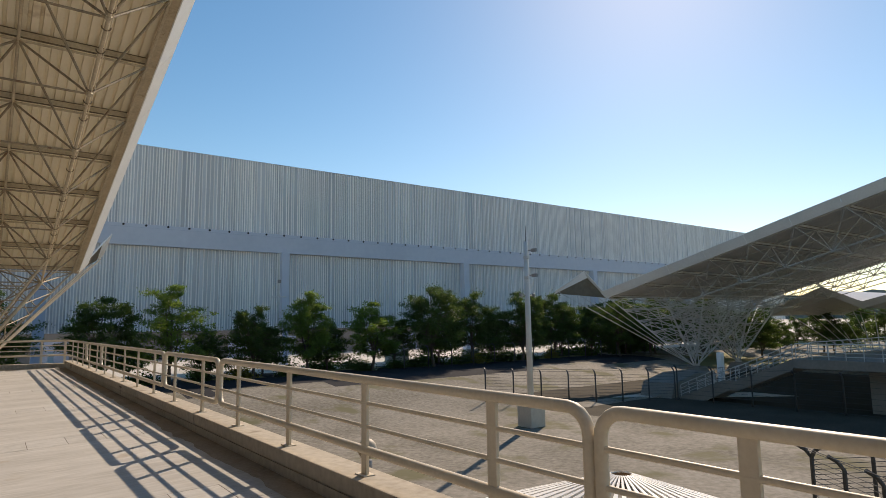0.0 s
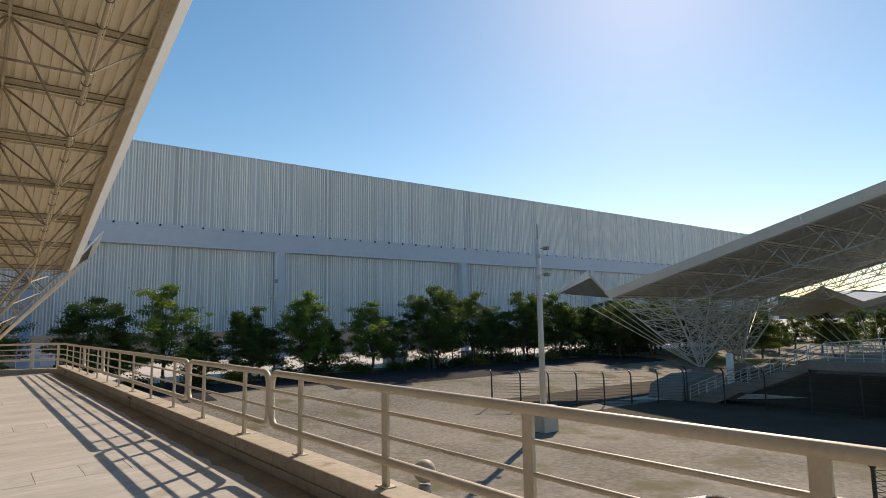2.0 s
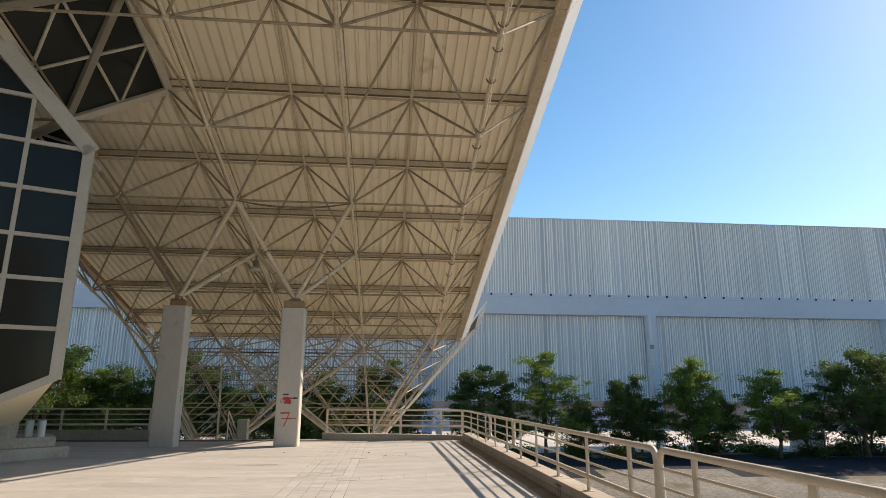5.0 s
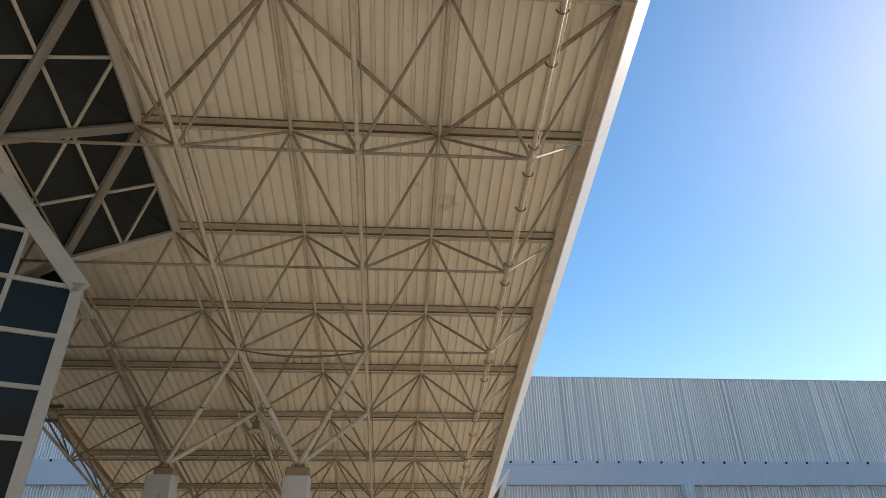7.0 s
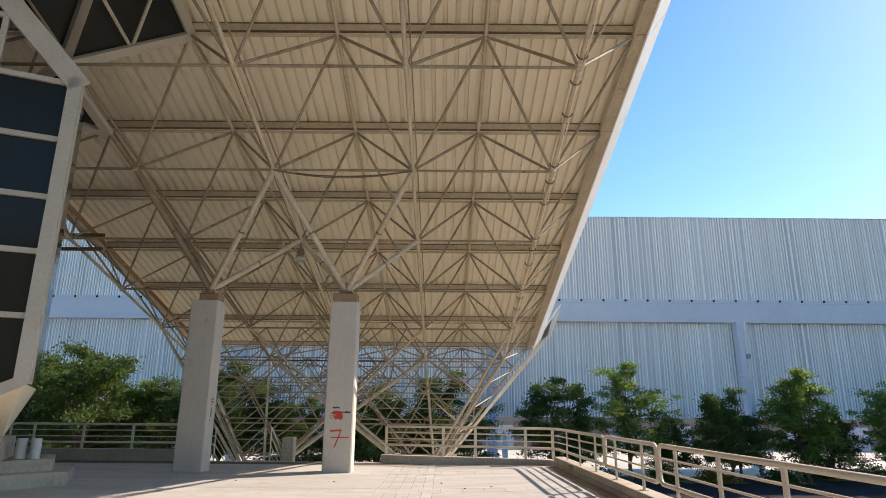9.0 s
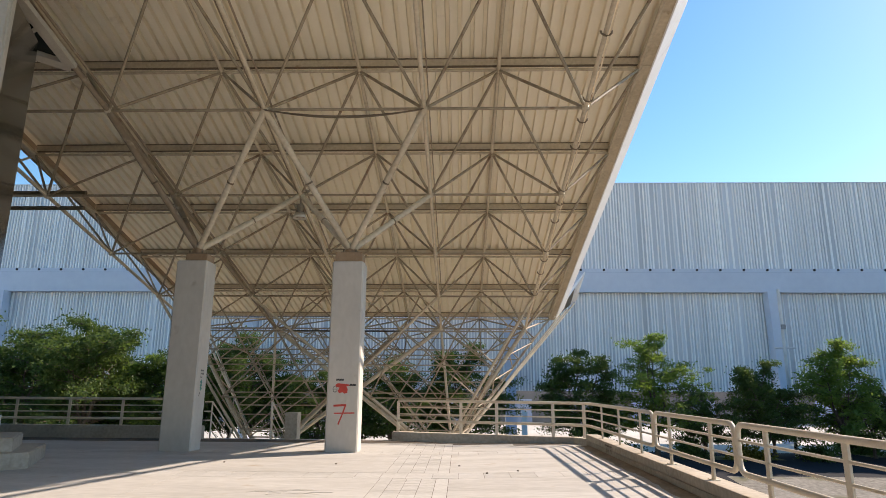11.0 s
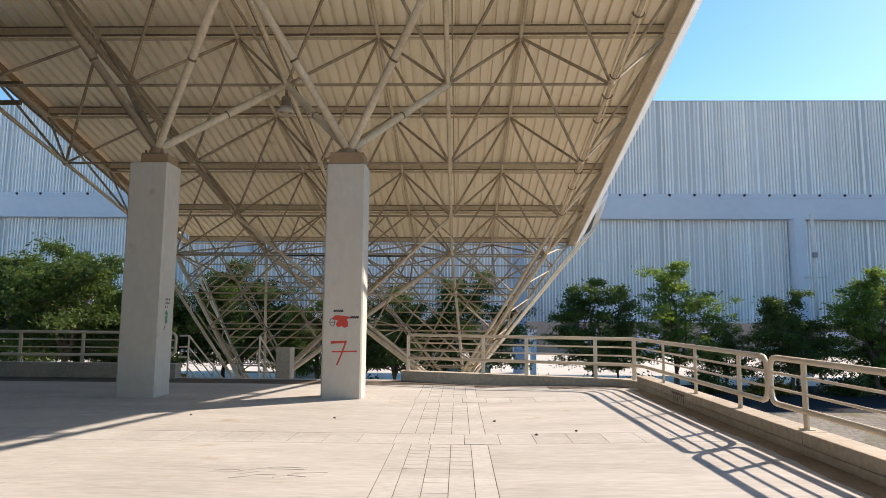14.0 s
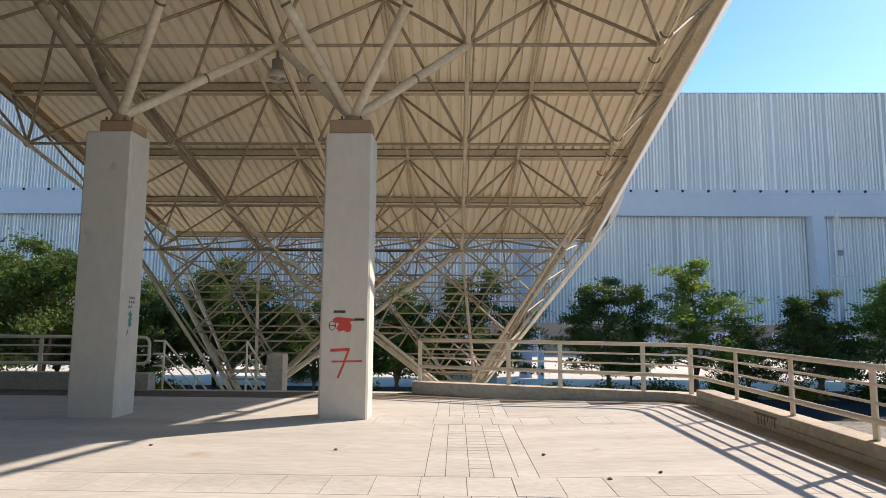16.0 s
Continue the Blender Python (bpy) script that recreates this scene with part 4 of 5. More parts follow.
    for x in (-9.42, -9.12):
        tube("stub_pipe", (x, 21.95, 0.45), (x, 21.95, 0.9), 0.1, M_POLE, p)
    return p


build_pavilion()


def build_skylight():
    """Dark glass triangles filling one sloping side of the space frame."""
    s = thing("glazed_truss_panels", "dark glass triangles in pale frames set in the canopy truss", "glazing")
    tris = []
    for j in range(-4, 1):
        tris.append((LN(-2, j), TN(-2, j), TN(-2, j - 1)))
        tris.append((LN(-2, j), TN(-2, j - 1), LN(-2, j - 1)))
    tris.append((LN(-2, 0), LN(-2, 1).lerp(LN(-2, 0), 0.4), LN(-3, 0).lerp(LN(-2, 0), 0.5) + Vector((0, 0.9, -0.3))))
    for a, b, c in tris:
        n = (b - a).cross(c - a).normalized()
        if n.x < 0:
            n = -n
        g = (a + b + c) / 3
        aa, bb, cc = (g.lerp(v, 0.985) for v in (a, b, c))
        part("pane", plate([aa, bb, cc], 0.02, tuple(-n)), M_GLASS, s)
        for p, q in ((a, b), (b, c), (c, a)):
            part("frame_bar", flat_bar(p.lerp(q, .01), p.lerp(q, .99), 0.20, 0.11, n), M_FRAME, s)
        ms = [(a + b) / 2, (b + c) / 2, (c + a) / 2]
        for k in range(3):
            part("glazing_bar", flat_bar(ms[k], ms[(k + 1) % 3], 0.07, 0.04, n), M_FRAME, s)


build_skylight()


# ---- small fittings of the canopy ----
def build_flood_lamp():
    e = thing("hanging_lamp", "brown bell-shaped industrial lamp hanging from the truss", "lamp")
    n = LN(-1, 2) + Vector((0, 0.0, -0.1))
    x, y, z = n
    tube("stem", (x, y, z), (x, y, z - 0.16), 0.03, M_LAMP, e)
    bm = bmesh.new()
    prof = ((0.05, 0.0), (0.10, -0.03), (0.10, -0.20), (0.125, -0.24), (0.18, -0.37), (0.175, -0.37), (0.09, -0.23))
    rings = [[bm.verts.new((x + r * math.cos(a * math.tau / 16), y + r * math.sin(a * math.tau / 16), z - 0.16 + h)) for a in range(16)] for r, h in prof]
    for r0, r1 in zip(rings, rings[1:]):
        for k in range(16):
            bm.faces.new((r0[k], r0[(k + 1) % 16], r1[(k + 1) % 16], r1[k])).smooth = True
    bm.faces.new(rings[0])
    bm.faces.new(rings[-1][::-1])
    bmesh.ops.recalc_face_normals(bm, faces=bm.faces)
    part("shade", bm, M_LAMP, e)
    bm = bmesh.new()
    prof = ((0.13, -0.243), (0.188, -0.378), (0.183, -0.40), (0.125, -0.26))
    rings = [[bm.verts.new((x + r * math.cos(a * math.tau / 16), y + r * math.sin(a * math.tau / 16), z - 0.16 + h)) for a in range(16)] for r, h in prof]
    for r0, r1 in zip(rings, rings[1:] + rings[:1]):
        for k in range(16):
            bm.faces.new((r0[k], r0[(k + 1) % 16], r1[(k + 1) % 16], r1[k])).smooth = True
    bmesh.ops.recalc_face_normals(bm, faces=bm.faces)
    part("reflector", bm, M_COLUMN, e, "pale dusty reflector rim")
    bm = bmesh.new()
    bmesh.ops.create_uvsphere(bm, u_segments=12, v_segments=8, radius=0.08, matrix=Matrix.Translation((x, y, z - 0.48)))
    part("bulb", bm, M_OPAL, e)


build_flood_lamp()

a_, b_ = LN(-1, 1), LN(0, 1)
pts = [a_.lerp(b_, k / 16) + Vector((0, -0.06, -0.03 - 0.16 * (1 - (k / 8 - 1) ** 2))) for k in range(17)]
tagged(part("cable", pipe_loop(pts, 0.018, 6), M_PURLIN), "brown cable sagging between two truss nodes", "cable")
pts2 = [p + Vector((0, -0.03, -0.05 * (1 - (k / 8 - 1) ** 2))) for k, p in enumerate(pts)]
tagged(part("cable", pipe_loop(pts2, 0.012, 6), M_PURLIN), "thin brown cable sagging between two truss nodes", "cable")

for j in range(-2, 4):
    for f in (0.1, 0.38, 0.9):
        p = LN(1, j).lerp(LN(1, j + 1), f)
        bm = pipe_loop([p + Vector((0.11 * math.cos(t), 0, -0.11 * math.sin(t))) for t in (0.0, .5, 1.05, 1.57, 2.1, 2.64, 3.14)], 0.018, 6)
        tagged(part("pipe_clamp", bm, M_PURLIN), "small brown U-shaped clamp on the truss tube", "clamp", "pipe clamps")
d0 = LN(1, -3) + Vector((0.09, 0, 0.0))
d1 = LN(1, 4) + Vector((0.09, 0, 0.0))
tagged(tube("conduit", d0, d1, 0.016, M_RAIL, None), "thin pale conduit along the edge tube", "conduit")


# ---- graffiti on the columns ----
STROKES = []


def stroke(name, pts, w, mat, parent, nrm=(0, -1, 0)):
    for p, q in zip(pts, pts[1:]):
        STROKES.append(1)
        part(name, flat_bar(p, q, w, 0.0008 + 0.0001 * (len(STROKES) % 24), nrm), mat, parent)


gf = 25.21 - 0.28 - 0.001


def gz(dx, z):
    return Vector((-3.40 + dx, gf, z))


g1 = thing("graffiti_seven", "red sprayed figure seven with a crossbar on a concrete column", "graffiti")
stroke("stroke", [gz(-0.22, 1.005), gz(0.07, 1.02)], 0.045, M_RED, g1)
stroke("stroke", [gz(0.06, 1.035), gz(-0.02, 0.80), gz(-0.10, 0.60)], 0.032, M_RED, g1)
stroke("stroke", [gz(-0.20, 0.84), gz(0.05, 0.845), gz(0.26, 0.85)], 0.028, M_RED, g1)
g2 = thing("graffiti_patch", "red sprayed blot over black scribbles on a concrete column", "graffiti")
blot = [(-.20, 1.46), (-.14, 1.50), (-.02, 1.49), (.12, 1.475), (.13, 1.445), (.06, 1.43), (.09, 1.37), (.08, 1.29), (.02, 1.27), (-.03, 1.30), (-.10, 1.28), (-.14, 1.33), (-.10, 1.40), (-.17, 1.42)]
part("blot", plate([gz(x, z) for x, z in blot], 0.0015, (0, -1, 0)), M_RED, g2)
for k in range(5):
    stroke("scribble", [gz(-0.18 + .035 * k, 1.555), gz(-0.165 + .035 * k, 1.60), gz(-0.15 + .035 * k, 1.56)], 0.02, M_INK, g2)
for k in range(5):
    stroke("scribble", [gz(0.13 + .03 * k, 1.44), gz(0.145 + .03 * k, 1.485), gz(0.155 + .03 * k, 1.45)], 0.02, M_INK, g2)
ring = [gz(-0.20 + .05 * math.cos(t), 1.37 + .07 * math.sin(t)) for t in (0, .8, 1.6, 2.4, 3.2, 4, 4.8, 5.6, 6.28)]
stroke("scribble", ring, 0.011, M_INK, g2)
stroke("scribble", [gz(-.25, 1.37), gz(-.15, 1.37)], 0.011, M_INK, g2)
# faint tags on the chamfer of the other column
g3 = thing("graffiti_tags", "small black and green sprayed tags on a concrete column", "graffiti")
cn = Vector((1, 0, 0))
cc0 = Vector((-7.12 + 0.368, 25.11 - 0.02, 0))
tg = Vector((0, 1, 0))
for k in range(8):
    z = 1.75 - 0.07 * (k // 3)
    x = -0.06 + 0.06 * (k % 3)
    stroke("scribble", [cc0 + tg * x + Vector((0, 0, z)), cc0 + tg * (x + .02) + Vector((0, 0, z + .04)), cc0 + tg * (x + .04) + Vector((0, 0, z))], 0.011, M_INK, g3, cn)
stroke("stroke", [cc0 + tg * -.02 + Vector((0, 0, 1.55)), cc0 + tg * .03 + Vector((0, 0, 1.47)), cc0 + tg * -.02 + Vector((0, 0, 1.40)), cc0 + tg * .03 + Vector((0, 0, 1.33))], 0.085, M_GREENPAINT, g3, cn)
stroke("scribble", [cc0 + tg * -.07 + Vector((0, 0, 1.2)), cc0 + tg * -.03 + Vector((0, 0, 1.28))], 0.02, M_INK, g3, cn)

# faded scribble on the floor
fs = thing("floor_scribble", "faded grey-green painted scribble on the concrete floor", "graffiti")
for line in (((-3.75, 19.72), (-3.68, 19.90), (-3.42, 19.90)), ((-3.70, 19.83), (-3.40, 19.84)), ((-3.52, 19.76), (-3.44, 19.84)), ((-3.42, 19.60), (-3.42, 19.72), (-3.2, 19.86)), ((-3.42, 19.86), (-3.12, 20.02), (-2.78, 20.0)), ((-3.15, 19.95), (-2.80, 19.93)), ((-3.42, 19.60), (-3.28, 19.66), (-3.22, 19.74), (-3.0, 19.72)), ((-3.02, 19.62), (-2.86, 19.80), (-2.55, 19.83)), ((-2.92, 19.72), (-2.7, 19.66))):
    stroke("stroke", [Vector((x, y, 0.001)) for x, y in line], 0.013, M_FADED, fs, (0, 0, 1))

# drips on the inner kerb face
dr = thing("kerb_stain", "dark drip stains on the inner face of the concrete kerb", "stain")
for yc, n_ in ((23.75, 6), (14.2, 3)):
    stroke("drip", [Vector((KX0 - .007, yc - .04, .27)), Vector((KX0 - .007, yc + .09 * n_, .272))], 0.03, M_STAIN, dr, (-1, 0, 0))
    for k in range(n_):
        y = yc + 0.09 * k + random.uniform(-.02, .02)
        stroke("drip", [Vector((KX0 - .007, y, .28)), Vector((KX0 - .007, y, .28 - random.uniform(.05, .16)))], random.uniform(.012, .03), M_STAIN, dr, (-1, 0, 0))


# ---- plaza: pole, fences, slatted cone, globe lamp ----
def build_mast():
    x, y = 24.6, 25.1
    e = thing("camera_mast", "white steel mast with cameras and lamps on a chipped concrete block", "mast")
    bm = new_box(x - .55, x + .55, y - .55, y + .55, PLAZA - .1, PLAZA + 1.35, 0.05)
    part("base_block", bm, M_COLUMN, e, "pale chipped concrete block")
    bm = bmesh.new()
    bmesh.ops.create_cone(bm, cap_ends=True, segments=14, radius1=0.18, radius2=0.13, depth=9.0, matrix=Matrix.Translation((x, y, PLAZA + 1.35 + 4.5)))
    for f in bm.faces:
        f.smooth = True
    part("shaft", bm, M_POLE, e)
    tube("tip", (x, y, 6.0), (x, y, 6.95), 0.03, M_STEEL, e)
    for z, s in ((5.55, 1), (5.1, -1), (4.1, 1), (3.95, -1)):
        tube("arm", (x, y, z), (x + s * .3, y - .22, z), 0.03, M_STEEL, e)
        part("camera_head", new_box(x + s * .3 - .09, x + s * .3 + .09, y - .5, y - .15, z - .1, z + .1, 0.03), M_STEEL if z > 5.2 or z == 4.1 else M_POLE, e)
    for z in (2.95,):
        tube("bracket", (x - .5, y, z), (x + .5, y, z), 0.035, M_STEEL, e)
        for s in (-1, 1):
            part("bracket_end", new_box(x + s * .5 - .07, x + s * .5 + .07, y - .08, y + .08, z - .06, z + .12, 0.02), M_STEEL, e)


build_mast()


def build_fence(p, q, pitch, height, wires, group, lean=1.0):
    """Posts with leaning tops and wires between."""
    p, q = Vector(p), Vector(q)
    n = max(1, round((q - p).length / pitch))
    t = (q - p).normalized()
    side = Vector((-t.y, t.x, 0)) * lean
    e = thing("wire_fence", "dark steel wire fence with bent post tops", "fence", group)
    prev = None
    for k in range(n + 1):
        b = p.lerp(q, k / n)
        b.z = ground_z(b.x, b.y) - 0.05
        top = b + Vector((0, 0, height))
        bm = pipe_loop([b, top, top + side * .14 + Vector((0, 0, .2)), top + side * .36 + Vector((0, 0, .34))], 0.055, 6)
        part("post", bm, M_FENCE, e)
        if prev:
            bars = []
            for w in range(wires):
                h = height * (w + 0.6) / wires
                bars.append((prev + Vector((0, 0, h)), b + Vector((0, 0, h)), 0.009))
            for f in (.5, 1.0):
                bars.append((prev + Vector((0, 0, height + .1 + .24 * f)) + side * .36 * f, b + Vector((0, 0, height + .1 + .24 * f)) + side * .36 * f, 0.009))
            joined_bars("wire", bars, M_FENCE, e, sides=4)
        prev = b


build_fence((28.0, 33.0, 0), (40.2, 26.2, 0), 1.9, 2.0, 10, "plaza fences")
build_fence((40.2, 26.0, 0), (40.6, 10.0, 0), 2.6, 2.2, 7, "plaza fences", -1.0)
build_fence((17.9, 7.7, 0), (14.2, 3.2, 0), 1.5, 2.1, 16, "plaza fences", -1.0)
build_fence((17.9, 7.7, 0), (22.5, 5.0, 0), 1.6, 2.1, 16, "plaza fences", -1.0)
build_fence((30.0, 46.5, 0), (64.0, 45.5, 0), 2.6, 1.7, 5, "plaza fences")


def build_cone_roof():
    """Round slatted shade roof seen from above."""
    cx, cy, z1 = 8.3, 6.45, -0.98
    e = thing("slatted_shade_roof", "round shade roof of white tapering slats around a rusty ring", "shade roof")
    n = 36
    R, z0 = 3.0, z1 - 0.95
    for k in range(n):
        a = k * math.tau / n
        d, s = Vector((math.cos(a), math.sin(a), 0)), Vector((-math.sin(a), math.cos(a), 0))
        c = Vector((cx, cy, 0))
        bm = bmesh.new()
        secs = ((0.16, 0.010, z1), (0.75, math.pi * .75 / n * 0.5, z1 - .195), (R, math.pi * R / n * 0.82, z0))
        vs = [bm.verts.new(c + d * r + s * sg * w + Vector((0, 0, z + h))) for r, w, z in secs for sg in (-1, 1) for h in (0, 0.025)]
        bm.faces.new([vs[q] for q in (0, 1, 3, 2)])
        bm.faces.new([vs[q] for q in (8, 10, 11, 9)])
        for o in (0, 4):
            for f in ((0, 4, 5, 1), (2, 3, 7, 6), (0, 2, 6, 4), (1, 5, 7, 3)):
                bm.faces.new([vs[q + o] for q in f])
        bmesh.ops.recalc_face_normals(bm, faces=bm.faces)
        part("slat", bm, M_FASCIA, e)
    for r, z in ((0.2, z1 + .0), (1.1, z1 - .34), (2.2, z1 - .69), (2.9, z1 - .93)):
        part("ring_beam", pipe_loop([(cx + r * math.cos(t * math.tau / 32), cy + r * math.sin(t * math.tau / 32), z - .03) for t in range(32)], 0.035, 6, True), M_CAP if r < .5 else M_FENCE, e)
    for k in range(6):
        a = k * math.tau / 6
        tube("post", (cx + 2.3 * math.cos(a), cy + 2.3 * math.sin(a), PLAZA - .1), (cx + 2.3 * math.cos(a), cy + 2.3 * math.sin(a), z1 - .74), 0.06, M_POLE, e)


build_cone_roof()


def build_globe_lamp(x, y, z):
    e = thing("globe_lamp", "weathered opal globe lamp on a short steel post", "lamp")
    bm = bmesh.new()
    bmesh.ops.create_uvsphere(bm, u_segments=20, v_segments=12, radius=0.16, matrix=Matrix.Translation((x, y, z)))
    for f in bm.faces:
        f.smooth = True
    part("globe", bm, M_OPAL, e)
    tube("collar", (x, y, z - .3), (x, y, z - .18), 0.09, M_STEEL, e)
    tube("post", (x, y, PLAZA - .1), (x, y, z - .28), 0.05, M_STEEL, e)


build_globe_lamp(5.1, 9.0, -0.54)


# ---- bridge with stair across the plaza ----
def simple_rail(p, q, h, n, parent, mat):
    p, q = Vector(p), Vector(q)
    for k in range(n + 1):
        b = p.lerp(q, k / n)
        tube("post", b, b + Vector((0, 0, h)), 0.03, mat, parent)
    for f in (1.0, 0.72, 0.46, 0.22):
        tube("rail", p + Vector((0, 0, h * f)), q + Vector((0, 0, h * f)), 0.032 if f == 1 else 0.02, mat, parent)


def build_bridge():
    e = thing("footbridge", "grey concrete footbridge on square piers with pale railings", "bridge")
    z = -1.25
    part("slab", new_box(41.0, 75.0, 10.5, 18.0, z - .5, z, 0.03), M_CONC, e)
    part("edge_beam", new_box(40.7, 40.99, 10.4, 18.1, z - .45, z + .12, 0.02), M_CONC, e)
    part("edge_beam", new_box(41.0, 75.0, 18.01, 18.3, z - .45, z + .12, 0.02), M_CONC, e)
    for x in (43.0, 56.0, 69.0):
        part("pier", new_box(x - .4, x + .4, 13.8, 14.7, PLAZA - .2, z - .5, 0.04), M_CONC, e)
    simple_rail((40.85, 10.5, z + .12), (40.85, 18.0, z + .12), 0.95, 8, e, M_GREYTUBE)
    simple_rail((43.2, 18.15, z + .12), (75.0, 18.15, z + .12), 0.95, 24, e, M_GREYTUBE)
    simple_rail((41.0, 10.6, z + .12), (75.0, 10.6, z + .12), 0.95, 24, e, M_GREYTUBE)
    s = thing("bridge_stair", "grey concrete stair with railings from the footbridge to the plaza", "stair")
    n = 17
    for k in range(n):
        zt = z - (k + 1) * (z - PLAZA - .05) / n
        yy = 18.3 + k * 0.42 + (0.9 if k > 8 else 0)
        part("step", new_box(41.1, 43.2, yy, yy + 0.45, zt - .22, zt), M_CONC, s)
    part("landing", new_box(41.1, 43.2, 18.3 + 9 * .42 - .02, 18.3 + 9 * .42 + .92, z - 9 * (z - PLAZA) / n - .25, z - 9 * (z - PLAZA) / n - .02), M_CONC, s)
    zm = z - 9 * (z - PLAZA) / n
    for x in (41.02, 43.22):
        bm = plate([(x, 18.3, z + .1), (x, 22.1, zm + .1), (x, 23.0, zm + .1), (x, 26.4, PLAZA + .1), (x, 26.4, PLAZA - .3), (x, 25.0, PLAZA - .3), (x, 22.6, zm - .55), (x, 22.0, zm - .55), (x, 18.3, z - .6)], 0.12, (1, 0, 0))
        part("string", bm, M_CONC, s)
        simple_rail((x + .06, 18.3, z + .1), (x + .06, 22.1, zm + .1), 0.9, 5, s, M_GREYTUBE)
        simple_rail((x + .06, 23.0, zm + .1), (x + .06, 26.3, PLAZA + .1), 0.9, 5, s, M_GREYTUBE)
    w = thing("sign_pillar", "tall pale rectangular pillar beside the stair", "pillar")
    part("body", new_box(43.8, 44.25, 24.6, 24.95, PLAZA - .1, -1.05, 0.02), M_FASCIA, w)
    ab = thing("abutment", "sloped grey concrete abutment block at the stair foot", "abutment")
    bm = bmesh.new()
    prof = [(40.4, PLAZA - .2), (40.9, -3.25), (43.6, -2.7), (46.5, -2.7), (47.0, PLAZA - .2)]
    a = [bm.verts.new((x, 26.7, zz)) for x, zz in prof]
    b = [bm.verts.new((x, 29.4, zz)) for x, zz in prof]
    bm.faces.new(a)
    bm.faces.new(b[::-1])
    for i in range(5):
        bm.faces.new((a[i], b[i], b[(i + 1) % 5], a[(i + 1) % 5]))
    bmesh.ops.recalc_face_normals(bm, faces=bm.faces)
    part("block", bm, M_CONC, ab)


build_bridge()


# ---- far canopy piece to the east ----
def build_far_roof():
    e = thing("far_canopy", "grey folded canopy roof far behind the footbridge", "canopy")
    ridge = [(75, 35.5, 1.7), (75, 29.6, 4.1), (75, 25.8, 2.3), (75, 16.0, 5.0)]
    for a, b in zip(ridge, ridge[1:]):
        part("roof_plate", plate([a, b, (96, b[1], b[2]), (96, a[1], a[2])], 0.35, (0, 0, 1)), M_GREYSHEET, e)
        part("fascia", plate([a, b, (75, b[1], b[2] + .75), (75, a[1], a[2] + .75)], 0.2, (-1, 0, 0)), M_GREYSHEET, e)
    bars = []
    for y in (17.0, 20.5, 24.0, 27.5, 31.0, 34.5):
        for x in (77.0, 83.0, 89.0):
            bars.append((Vector((x, y, 2.0)), Vector((83.0, 27.0 + (y - 27) * .2, PLAZA)), 0.045))
            bars.append((Vector((x, y, 1.6)), Vector((x, y + 3.5, 2.6)), 0.035))
    joined_bars("brace_rest", bars, M_GREYTUBE, e)


build_far_roof()


